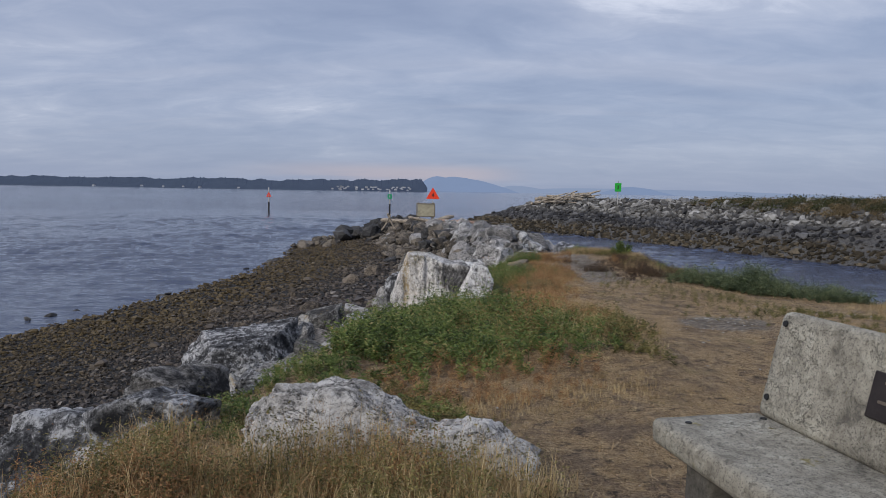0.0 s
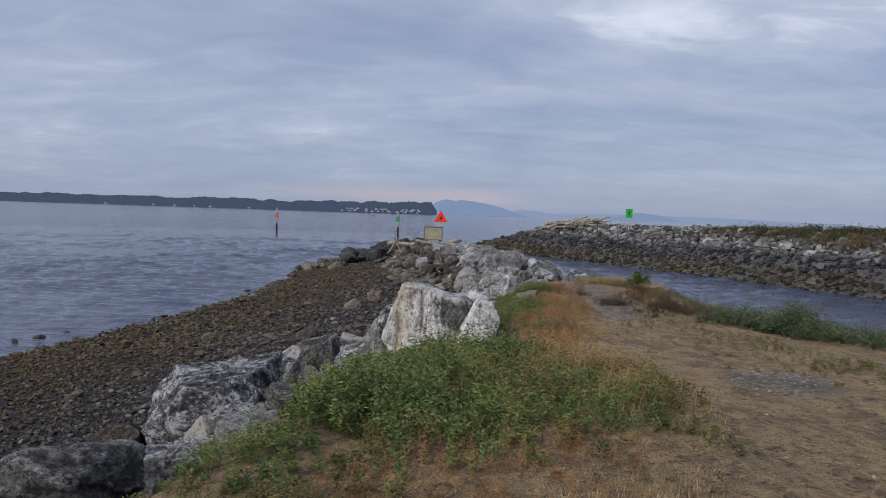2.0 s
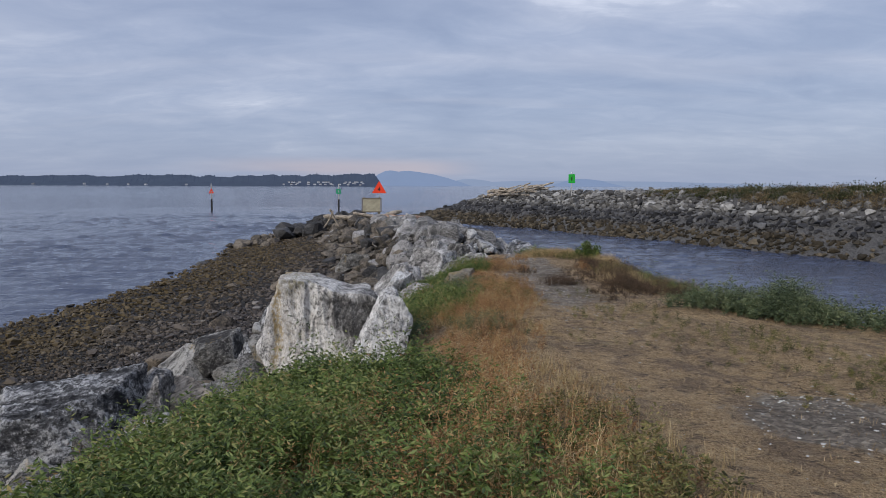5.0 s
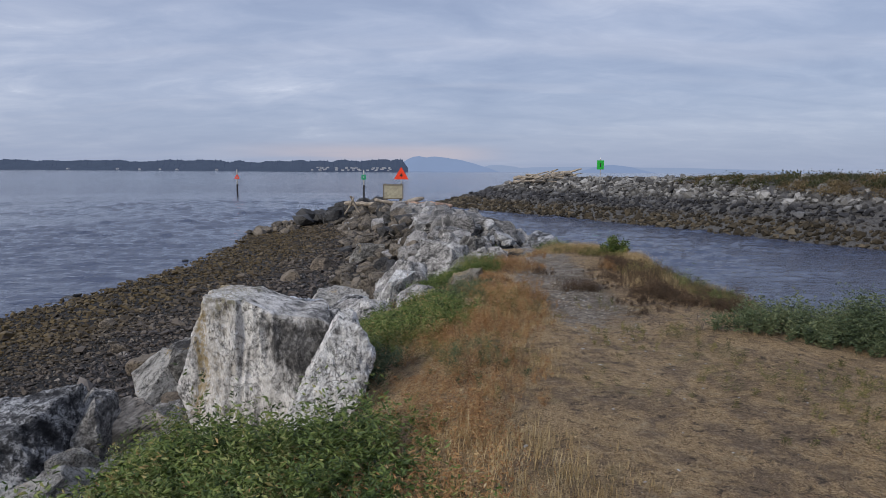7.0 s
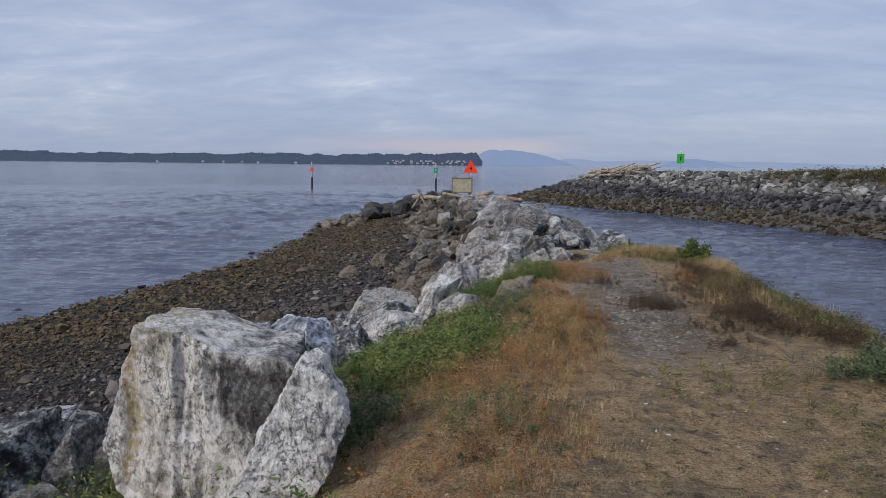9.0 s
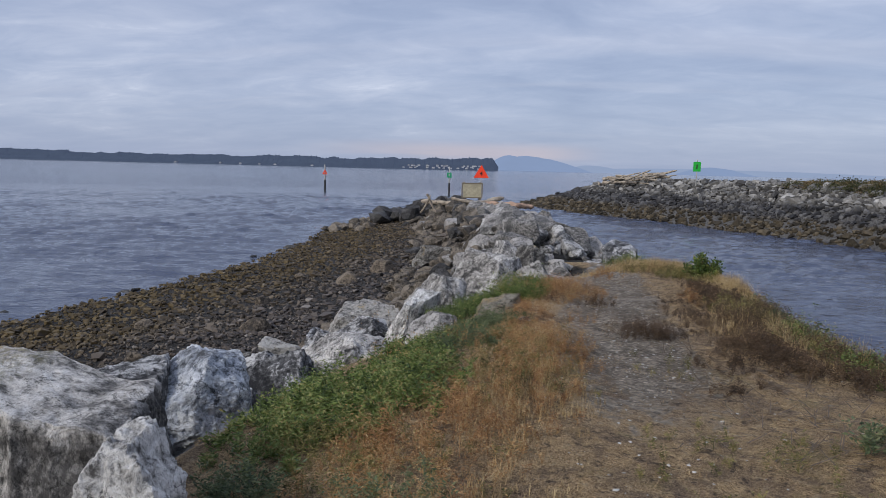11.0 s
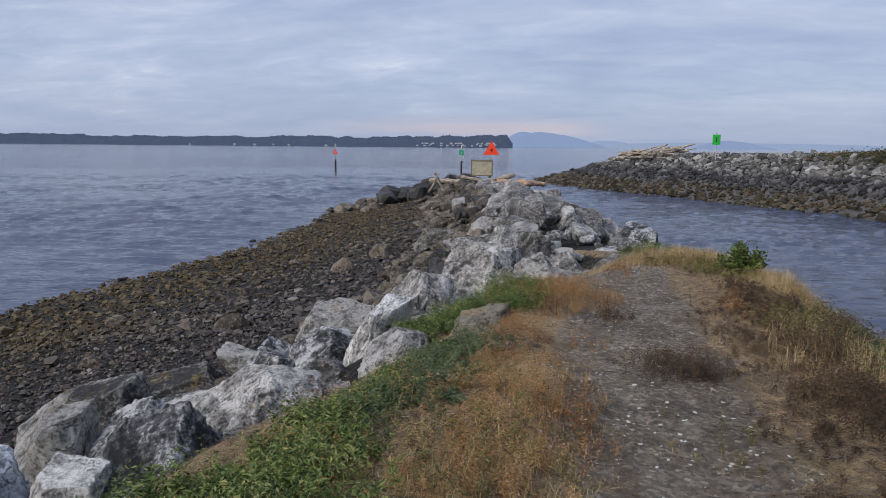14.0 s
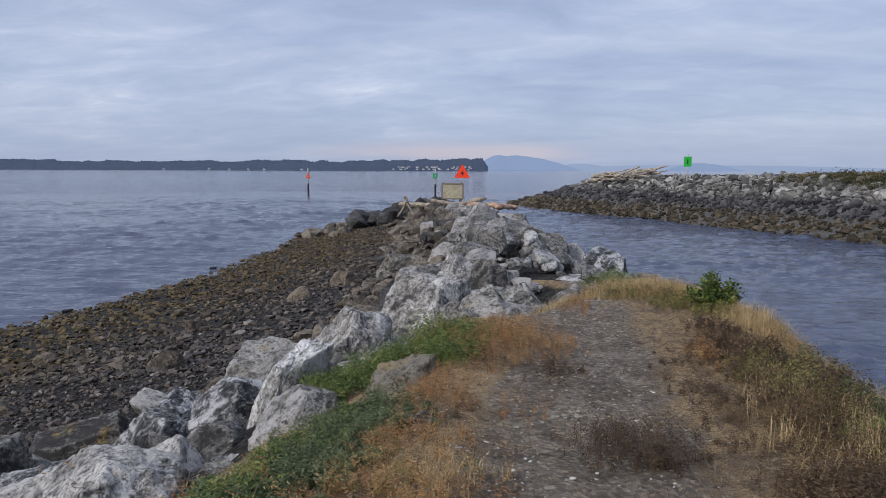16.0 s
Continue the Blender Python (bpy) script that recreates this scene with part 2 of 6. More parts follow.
def ground_material():
    """The land: thatch of dry grass, bare earth and gravel on top, dark shingle on the beach. Masks: red gravel, green beach."""
    m, n, skin = material("ground")
    p = n.add("ShaderNodeTexCoord").outputs["Object"]
    mask = n.add("ShaderNodeVertexColor")
    mask.layer_name = "kinds"
    kinds = n.add("ShaderNodeSeparateColor", i0=mask.outputs[0])
    broad = n.noise(p, 0.8, 6, 0.62, 0.5)
    patch = n.noise(n.moved(p, (1.25, 0.8, 1)), 3.0, 7, 0.68, 0.6)
    fibre = n.noise(n.moved(p, (1, 3.2, 1), (0, 0, 35)), 30, 6, 0.74, 1.8)
    fibre2 = n.noise(n.moved(p, (3.2, 1, 1), (0, 0, 15)), 34, 6, 0.74, 1.6)
    straw = n.math("MAXIMUM", fibre, fibre2)
    clump = n.noise(p, 10.0, 8, 0.78, 0.4)
    # thatch over grey-brown earth: paler where it lies thick
    cover = n.math("ADD", n.math("MULTIPLY", patch, 0.55), n.math("ADD", n.math("MULTIPLY", broad, 0.25), n.math("MULTIPLY", clump, 0.20)))
    thatch = n.ramp(straw, [(0.47, (0.090, 0.053, 0.024)), (0.52, (0.42, 0.272, 0.132)), (0.57, (0.68, 0.482, 0.262)), (0.65, (0.80, 0.62, 0.37))])
    earth = n.ramp(straw, [(0.46, (0.078, 0.051, 0.031)), (0.53, (0.245, 0.168, 0.102)), (0.60, (0.40, 0.288, 0.178)), (0.66, (0.52, 0.395, 0.255))])
    turf = n.mix(n.step(cover, 0.43, 0.545), earth, thatch)
    turf = n.mix(n.math("MULTIPLY", n.step(clump, 0.45, 0.385), 0.80), turf, (0.050, 0.036, 0.024))
    turf = n.mix(n.math("MULTIPLY", n.step(clump, 0.56, 0.64), 0.40), turf, (0.62, 0.52, 0.36))
    olive = n.math("MULTIPLY", n.step(n.noise(p, 1.7, 5, 0.65, 0.4), 0.53, 0.66), n.step(patch, 0.42, 0.55))
    turf = n.mix(n.math("MULTIPLY", olive, 0.45), turf, (0.175, 0.160, 0.070))
    grit = n.add("ShaderNodeTexVoronoi", Scale=34.0)
    n.put(grit, "Vector", p)
    gravel = n.mix(n.step(patch, 0.38, 0.62), (0.180, 0.146, 0.112), (0.315, 0.268, 0.210))
    gravel = n.mix(n.math("MULTIPLY", n.step(clump, 0.47, 0.40), 0.6), gravel, (0.075, 0.062, 0.050))
    gravel = n.mix(0.55, gravel, n.ramp(n.add("ShaderNodeSeparateColor", i0=grit.outputs["Color"]).outputs[0], [(0, (0.30, 0.30, 0.30)), (0.6, (0.95, 0.95, 0.95)), (0.92, (1.6, 1.58, 1.55)), (1, (2.5, 2.5, 2.5))]), "MULTIPLY")
    part_gravel = n.step(n.math("ADD", kinds.outputs[0], n.math("MULTIPLY", n.math("SUBTRACT", patch, 0.5), 0.9)), 0.42, 0.62)
    colour = n.mix(part_gravel, turf, gravel)
    pebble = n.add("ShaderNodeTexVoronoi", Scale=13.0)
    n.put(pebble, "Vector", p)
    shade = n.add("ShaderNodeSeparateColor", i0=pebble.outputs["Color"]).outputs[0]
    shingle = n.ramp(shade, [(0, (0.018, 0.016, 0.014)), (0.6, (0.040, 0.035, 0.030)), (1, (0.085, 0.075, 0.064))])
    shingle = n.mix(n.step(pebble.outputs["Distance"], 0.35, 0.75), shingle, (0.012, 0.011, 0.010))
    colour = n.mix(n.step(kinds.outputs[1], 0.2, 0.7), colour, shingle)
    n.put(skin, "Base_Color", colour)
    n.put(skin, "Roughness", 0.95)
    bump(n, skin, n.math("ADD", n.math("MULTIPLY", straw, 0.7), n.math("MULTIPLY", clump, 1.0)), 1.0, 0.07)
    return m


GROUND = ground_material()


def water_material():
    m, n, skin = material("sea_water")
    p = n.add("ShaderNodeTexCoord").outputs["Object"]
    chop = n.noise(n.moved(p, (1.5, 2.3, 1), (0, 0, 12)), 1.0, 5, 0.6, 0.4)
    ripple = n.noise(n.moved(p, (5.0, 7.5, 1), (0, 0, 4)), 1.0, 4, 0.6, 0.3)
    calm = n.step(n.noise(n.moved(p, (0.010, 0.035, 1), (0, 0, 6)), 1.0, 4, 0.55, 0.6), 0.35, 0.65)
    swell = n.noise(n.moved(p, (0.62, 1.15, 1), (0, 0, 9)), 1.0, 3, 0.5, 0.5)
    crest = n.math("SUBTRACT", 1.0, n.math("ABSOLUTE", n.math("SUBTRACT", n.math("MULTIPLY", swell, 2.0), 1.0)))
    height = n.math("ADD", n.math("ADD", n.math("MULTIPLY", chop, 0.6), n.math("MULTIPLY", crest, 1.0)), n.math("MULTIPLY", ripple, 0.14))
    roll = n.noise(n.moved(p, (0.10, 0.34, 1), (0, 0, 7)), 1.0, 4, 0.6, 0.4)
    height = n.math("ADD", height, n.math("MULTIPLY", roll, 0.9))
    height = n.math("MULTIPLY", height, n.math("ADD", 0.78, n.math("MULTIPLY", calm, 0.2)))
    n.put(skin, "Base_Color", (0.046, 0.058, 0.096, 1))
    n.put(skin, "Roughness", 0.08)
    n.put(skin, "IOR", 1.333)
    n.put(skin, "Specular_IOR_Level", 0.5)
    bump(n, skin, height, 1.0, 0.15)
    return m


WATER = water_material()


def leaf_material(name, stops, gloss=0.6, through_light=0.25, tips=None):
    """Leaves or blades, each of a tone of its own, that let some light through."""
    m, n, skin = material(name)
    info = n.add("ShaderNodeNewGeometry").outputs["Random Per Island"]
    p = n.add("ShaderNodeTexCoord").outputs["Object"]
    drift = n.math("ADD", n.math("MULTIPLY", n.noise(p, 7.5, 4, 0.65), 0.6), n.math("MULTIPLY", n.noise(p, 1.5, 3, 0.6), 0.4))
    tone = n.math("ADD", n.math("MULTIPLY", info, 0.5), n.math("MULTIPLY", n.step(drift, 0.40, 0.60), 0.5))
    colour = n.ramp(tone, stops)
    n.put(skin, "Base_Color", colour)
    n.put(skin, "Roughness", gloss)
    thin = n.add("ShaderNodeBsdfTranslucent", Color=colour)
    both = n.add("ShaderNodeMixShader", i0=through_light, i1=skin, i2=thin)
    for node in n.tree.nodes:
        if node.type == "OUTPUT_MATERIAL":
            n.put(node, "Surface", both)
    return m


GREEN_WEED = leaf_material("green_weed", [(0.0, (0.014, 0.024, 0.008)), (0.25, (0.046, 0.074, 0.018)), (0.45, (0.094, 0.138, 0.032)), (0.66, (0.165, 0.208, 0.056)), (0.86, (0.26, 0.262, 0.095)), (1.0, (0.34, 0.22, 0.09))], 0.55, 0.14)
BLUE_WEED = leaf_material("grey_green_weed", [(0.0, (0.014, 0.022, 0.011)), (0.45, (0.078, 0.108, 0.050)), (1.0, (0.20, 0.215, 0.105))], 0.6, 0.14)
RUST_WEED = leaf_material("rust_brown_weed", [(0.0, (0.050, 0.024, 0.011)), (0.25, (0.20, 0.098, 0.042)), (0.55, (0.34, 0.180, 0.074)), (0.78, (0.42, 0.265, 0.115)), (1.0, (0.50, 0.39, 0.22))], 0.7, 0.16)
OLIVE_WEED = leaf_material("olive_weed", [(0.0, (0.020, 0.020, 0.008)), (0.45, (0.130, 0.118, 0.038)), (1.0, (0.31, 0.255, 0.095))], 0.65, 0.14)
BROWN_WEED = leaf_material("withered_brown_weed", [(0.0, (0.016, 0.011, 0.007)), (0.45, (0.068, 0.042, 0.024)), (0.8, (0.13, 0.083, 0.046)), (1.0, (0.22, 0.155, 0.09))], 0.7, 0.12)
DRY_GRASS = leaf_material("dry_grass", [(0.0, (0.055, 0.035, 0.016)), (0.30, (0.30, 0.205, 0.095)), (0.7, (0.50, 0.37, 0.185)), (1.0, (0.66, 0.53, 0.31))])
BUSH_LEAF = leaf_material("bush_leaves", [(0.0, (0.024, 0.046, 0.014)), (0.5, (0.075, 0.118, 0.026)), (0.85, (0.18, 0.215, 0.042)), (1.0, (0.33, 0.30, 0.06))])


def plain(name, colour, rough=0.7, scale=8.0, vary=0.35, metal=0.0, relief=0.004):
    """A painted, wooden or cast surface with stains at two scales."""
    m, n, skin = material(name)
    p = n.add("ShaderNodeTexCoord").outputs["Object"]
    a, b = n.noise(p, scale, 6, 0.65), n.noise(p, scale * 6, 4, 0.7)
    tone = n.math("ADD", n.math("MULTIPLY", a, 0.65), n.math("MULTIPLY", b, 0.35))
    colours = n.ramp(tone, [(0.32, tuple(c * (1 - vary) for c in colour)), (0.5, colour), (0.68, tuple(min(0.9, c * (1 + vary)) for c in colour))])
    n.put(skin, "Base_Color", colours)
    n.put(skin, "Roughness", rough)
    n.put(skin, "Metallic", metal)
    bump(n, skin, tone, 0.6, relief)
    return m


def concrete_material():
    """Old cast concrete: exposed grit, crazing, grey and ochre stains."""
    m, n, skin = material("old_concrete")
    p = n.add("ShaderNodeTexCoord").outputs["Object"]
    broad, fine = n.noise(p, 3.5, 7, 0.65, 0.4), n.noise(p, 60, 5, 0.7)
    pores = n.noise(p, 150, 3, 0.7)
    rag = n.noise(p, 16, 8, 0.75, 0.6)
    tone = n.math("ADD", n.math("MULTIPLY", broad, 0.55), n.math("MULTIPLY", rag, 0.45))
    colour = n.ramp(tone, [(0.36, (0.12, 0.108, 0.088)), (0.44, (0.27, 0.248, 0.20)), (0.52, (0.38, 0.352, 0.285)), (0.64, (0.52, 0.49, 0.41))])
    colour = n.mix(n.math("MULTIPLY", n.step(fine, 0.54, 0.62), 0.6), colour, (0.10, 0.092, 0.078))
    colour = n.mix(n.math("MULTIPLY", n.step(pores, 0.56, 0.62), 0.7), colour, (0.055, 0.05, 0.042))
    crack = n.math("MULTIPLY", n.step(n.math("ABSOLUTE", n.math("SUBTRACT", n.noise(p, 9, 8, 0.7, 0.4), 0.5)), 0.010, 0.002), n.step(broad, 0.45, 0.55))
    colour = n.mix(n.math("MULTIPLY", crack, 0.55), colour, (0.09, 0.082, 0.07))
    moss = n.math("MULTIPLY", n.step(n.noise(p, 7.0, 6, 0.7), 0.63, 0.70), 0.7)
    colour = n.mix(moss, colour, (0.24, 0.20, 0.05))
    n.put(skin, "Base_Color", colour)
    n.put(skin, "Roughness", 0.92)
    bump(n, skin, n.math("ADD", n.math("SUBTRACT", fine, n.math("MULTIPLY", crack, 0.5)), n.math("MULTIPLY", rag, 1.2)), 1.0, 0.008)
    return m


CONCRETE = concrete_material()
DARK_CONCRETE = plain("dark_leg_concrete", (0.085, 0.078, 0.066), 0.92, 28, 0.7, 0, 0.012)


def wood_material(name, colour):
    """Bleached wood with a long grain and checks."""
    m, n, skin = material(name)
    p = n.add("ShaderNodeTexCoord").outputs["Object"]
    grain = n.noise(n.moved(p, (1.2, 14, 14)), 1.6, 7, 0.68, 0.4)
    stain = n.noise(p, 2.0, 5, 0.6)
    tone = n.math("ADD", n.math("MULTIPLY", grain, 0.7), n.math("MULTIPLY", stain, 0.3))
    n.put(skin, "Base_Color", n.ramp(tone, [(0.42, tuple(0.18 * c for c in colour)), (0.48, tuple(0.7 * c for c in colour)), (0.54, colour), (0.62, tuple(min(0.8, 1.45 * c) for c in colour))]))
    bump(n, skin, grain, 0.9, 0.03)
    return m


DRIFTWOOD = wood_material("bleached_driftwood", (0.38, 0.32, 0.25))
PINK_WOOD = wood_material("reddish_driftwood", (0.42, 0.28, 0.20))
OLD_WOOD = plain("weathered_timber", (0.16, 0.135, 0.10), 0.9, 6, 0.45, 0, 0.01)
PANEL = plain("stained_board", (0.34, 0.31, 0.22), 0.85, 4, 0.4)
RED_SIGN = plain("fluorescent_red_sign", (0.80, 0.055, 0.018), 0.55, 3, 0.08)
GREEN_SIGN = plain("fluorescent_green_sign", (0.008, 0.33, 0.030), 0.55, 3, 0.08)
DULL_GREEN = plain("green_sign", (0.015, 0.26, 0.12), 0.6, 3, 0.1)
BLACK_PAINT = plain("black_paint", (0.018, 0.018, 0.018), 0.6, 3, 0.2)
PILE_DARK = plain("tarred_pile", (0.020, 0.019, 0.020), 0.7, 2, 0.4)
PILE_WHITE = plain("pale_pile", (0.36, 0.35, 0.33), 0.7, 2, 0.2)
GREY_METAL = plain("galvanised_metal", (0.35, 0.35, 0.35), 0.45, 6, 0.2, 0.8)
BRONZE = plain("dark_bronze", (0.035, 0.028, 0.026), 0.5, 12, 0.3, 0.4)
BRONZE_TEXT = plain("bronze_letters", (0.16, 0.13, 0.10), 0.5, 12, 0.2, 0.5)
SHELL = plain("shell_chips", (0.46, 0.44, 0.40), 0.7, 20, 0.25)
TWIG = plain("dead_twigs", (0.10, 0.072, 0.05), 0.9, 20, 0.4)
WALL_PAINT = plain("house_paint", (0.50, 0.51, 0.54), 0.8, 0.2, 0.2)
ROOF_PAINT = plain("house_roof", (0.13, 0.14, 0.16), 0.8, 0.2, 0.2)
GLASS_DARK = plain("house_window", (0.22, 0.24, 0.28), 0.3, 0.2, 0.2)


def distance_material(name, colour, haze_glow, scale):
    """Far land; an even bluish emission in the material stands in for haze."""
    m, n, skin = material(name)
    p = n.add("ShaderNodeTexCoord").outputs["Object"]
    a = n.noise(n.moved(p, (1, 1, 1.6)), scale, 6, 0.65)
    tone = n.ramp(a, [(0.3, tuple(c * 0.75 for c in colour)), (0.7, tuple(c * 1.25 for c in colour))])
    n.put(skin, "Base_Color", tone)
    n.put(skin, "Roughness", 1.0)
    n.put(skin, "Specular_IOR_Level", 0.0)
    n.put(skin, "Emission_Color", (*haze_glow, 1))
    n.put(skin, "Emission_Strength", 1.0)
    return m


# the last colour of each is the painted haze, given off as light
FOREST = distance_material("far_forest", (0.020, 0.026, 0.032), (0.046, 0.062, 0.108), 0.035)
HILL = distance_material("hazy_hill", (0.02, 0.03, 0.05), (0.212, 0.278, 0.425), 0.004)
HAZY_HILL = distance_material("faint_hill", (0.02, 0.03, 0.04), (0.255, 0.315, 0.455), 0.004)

# ---- tools for shapes ----
WL = -5.3                                        # level of the sea
rng = np.random.default_rng(7)


def mesh_data(name, verts, faces, mat=None, smooth=False, crisp=0):
    """A mesh from an array of corners and one array of triangles or quads. crisp: degrees past which an edge stays sharp."""
    me = bpy.data.meshes.new(name)
    verts, faces = np.asarray(verts, np.float32), np.asarray(faces, np.int32)
    k = faces.shape[1]
    me.vertices.add(len(verts))
    me.vertices.foreach_set("co", verts.ravel())
    me.loops.add(faces.size)
    me.loops.foreach_set("vertex_index", faces.ravel())
    me.polygons.add(len(faces))
    me.polygons.foreach_set("loop_start", np.arange(0, faces.size, k, dtype=np.int32))
    me.polygons.foreach_set("loop_total", np.full(len(faces), k, np.int32))
    me.polygons.foreach_set("use_smooth", np.full(len(faces), smooth))
    me.update(calc_edges=True)
    me.validate()
    if mat:
        me.materials.append(mat)
    if crisp:
        me.set_sharp_from_angle(angle=radians(crisp))
    return me


def part(name, bm, mat, parent=None, label="", smooth=False, place=None):
    """Links a bmesh as one mesh object, under a thing or a part where one is given."""
    me = bpy.data.meshes.new(name)
    bm.to_mesh(me)
    bm.free()
    me.materials.append(mat)
    if smooth:
        me.polygons.foreach_set("use_smooth", np.full(len(me.polygons), True))
    ob = new(name, me)
    if parent:
        ob.parent = parent
    if place is not None:
        ob.matrix_basis = place
    return tagged(ob, label)


def hash3(i, j, k, seed):
    h = (i * 374761393 + j * 668265263 + k * 2147483647 + seed * 1274126177) & 0xFFFFFFFF
    h = ((h ^ (h >> 13)) * 1274126177) & 0xFFFFFFFF
    return ((h ^ (h >> 16)) & 0xFFFF) / 65535.0


def vnoise(p, seed=0):
    """Value noise from -1 to 1 at the rows of p."""
    q = np.floor(p).astype(np.int64)
    f = p - q
    f = f * f * (3 - 2 * f)
    out = np.zeros(len(p))
    for a in (0, 1):
        for b in (0, 1):
            for c in (0, 1):
                w = np.where(a, f[:, 0], 1 - f[:, 0]) * np.where(b, f[:, 1], 1 - f[:, 1]) * np.where(c, f[:, 2], 1 - f[:, 2])
                out += w * hash3(q[:, 0] + a, q[:, 1] + b, q[:, 2] + c, seed)
    return 2 * out - 1


def fbm(p, octaves=4, seed=0, gain=0.5):
    out, amp = np.zeros(len(p)), 1.0
    for o in range(octaves):
        out += amp * vnoise(p * 2.03 ** o + 11.3 * o, seed + o)
        amp *= gain
    return out


def fbm2(x, y, scale, octaves=4, seed=0):
    p = np.stack([np.ravel(x) * scale, np.ravel(y) * scale, np.full(np.size(x), 0.37)], 1)
    return fbm(p, octaves, seed).reshape(np.shape(x))


BALLS = {}


def smooth01(t):
    t = np.clip(t, 0, 1)
    return t * t * (3 - 2 * t)


def ball(level):
    if level not in BALLS:
        bm = bmesh.new()
        bmesh.ops.create_icosphere(bm, subdivisions=level, radius=1)
        v = np.array([x.co[:] for x in bm.verts])
        BALLS[level] = v / np.linalg.norm(v, axis=1)[:, None], np.array([[x.index for x in f.verts] for f in bm.faces])
        bm.free()
    return BALLS[level]


def real_planes(rows, size):
    """Planes given in metres, for a rock of that half size."""
    out = []
    for a, b, c, d in rows:
        long = math.sqrt(a * a + b * b + c * c)
        q = [a * size[0] / long, b * size[1] / long, c * size[2] / long]
        out.append((*q, d / math.sqrt(sum(e * e for e in q))))
    return out


def hewn(level, planes, sharp=14.0, rough=0.05, seed=0, size=(1, 1, 1), strata=0.0, bed=(0.25, 0.2, 1.0)):
    """A rock bounded by planes (normal and distance), with worn edges, breaks and pits."""
    u, f = ball(level)
    n = np.array([p[:3] for p in planes], float)
    n /= np.linalg.norm(n, axis=1)[:, None]
    d = np.array([p[3] for p in planes], float)
    s = np.maximum(u @ n.T, 1e-4) / d
    r = (s ** sharp).sum(1) ** (-1 / sharp)
    v = u * r[:, None]
    if rough:
        w = v * 1.7 + seed * 3.1
        cleft = 1.1 * np.abs(vnoise(w * 1.3, seed)) + 0.8 * np.abs(vnoise(w * 2.7 + 5, seed + 1)) + 0.5 * np.abs(vnoise(w * 5.6, seed + 2))
        v = v * (1 + rough * (0.9 * (cleft - 0.95) + 0.35 * fbm(w + 5, 2, seed + 9, 0.5)))[:, None]
        v = v + u * (rough * 0.42 * fbm(v * 8, 5, seed + 4, 0.7))[:, None]
    if strata:
        # beds that weather back unevenly
        q = (v * np.array(size)) @ np.array(bed) * (2.6 / max(size)) + 0.5 * fbm(v * 1.6, 3, seed + 21)
        k = np.floor(q).astype(np.int64)
        t = smooth01((q - k) / 0.22)
        step = hash3(k, k * 0, k * 0, seed) * t + hash3(k - 1, k * 0, k * 0, seed) * (1 - t)
        v = v + u * (strata * (step - 0.5 + 0.5 * vnoise(v * 3.5 + seed, seed + 3)))[:, None]
    return v * np.array(size), f


def random_planes(r, count=9, flat=0.9):
    """A few large breaks and some chips."""
    big = count // 2 + 3
    count = big + 5
    n = r.normal(size=(count, 3))
    n /= np.linalg.norm(n, axis=1)[:, None]
    d = np.concatenate([r.uniform(0.44, 0.74, big), r.uniform(0.72, 0.92, count - big)])
    box = [(1, 0, 0, 1), (-1, 0, 0, 1), (0, 1, 0, 1), (0, -1, 0, 1), (0, 0, 1, flat), (0, 0, -1, flat)]
    return [(*a, b) for a, b in zip(n, d)] + box


def shard(seed, points=11):
    """A small angular stone: the hull of a few points."""
    r = np.random.default_rng(seed)
    p = r.normal(size=(points, 3))
    p /= np.linalg.norm(p, axis=1)[:, None]
    p *= r.uniform(0.75, 1.15, points)[:, None]
    bm = bmesh.new()
    made = bmesh.ops.convex_hull(bm, input=[bm.verts.new(c) for c in p])
    loose = [v for v in bm.verts if not v.link_faces]
    bmesh.ops.delete(bm, geom=loose, context="VERTS")
    bmesh.ops.triangulate(bm, faces=bm.faces[:])
    bm.verts.index_update()
    v = np.array([x.co[:] for x in bm.verts])
    f = np.array([[x.index for x in face.verts] for face in bm.faces])
    bm.free()
    return v, f


def scattered(name, shapes, places, sizes, turns, mat, smooth=False):
    """One mesh of many copies of a few shapes."""
    vs, fs, base = [], [], 0
    pick = rng.integers(0, len(shapes), len(places))
    c, s = np.cos(turns), np.sin(turns)
    for k, (sv, sf) in enumerate(shapes):
        at = np.nonzero(pick == k)[0]
        if not len(at):
            continue
        v = sv[None] * sizes[at][:, None, :]
        x = v[..., 0] * c[at][:, None] - v[..., 1] * s[at][:, None]
        y = v[..., 0] * s[at][:, None] + v[..., 1] * c[at][:, None]
        v = np.stack([x, y, v[..., 2]], -1) + places[at][:, None, :]
        vs.append(v.reshape(-1, 3))
        fs.append((sf[None] + (base + np.arange(len(at)) * len(sv))[:, None, None]).reshape(-1, 3))
        base += len(at) * len(sv)
    return new(name, mesh_data(name, np.concatenate(vs), np.concatenate(fs), mat, smooth))


# ---- lie of the land ----
ROW_Y = (-90, 0, 3, 8, 12, 15, 18, 20.8, 22.6, 26, 29, 35, 45, 56, 70, 81, 90, 96, 104)
EDGE_W = (-3.2, -2.6, -1.7, -1.1, -0.3, 0.3, 1.0, 0.95, 3.1, 4.8, 2.0, 1.5, 0.7, -0.8, -2.6, -4.8, -8, -9.5, -9)
EDGE_E = (12, 10.0, 9.6, 8.7, 7.6, 6.3, 5.7, 5.8, 6.0, 5.7, 4.6, 3.9, 2.6, 1.5, 0.2, -0.4, -3, -6, -8)
TOP_Z = (0.08, 0.08, 0.10, -0.04, -0.23, -0.33, -0.47, -0.50, -0.50, -0.62, -1.15, -1.35, -1.65, -1.95, -2.4, -2.7, -3.3, -5.0, -7.5)
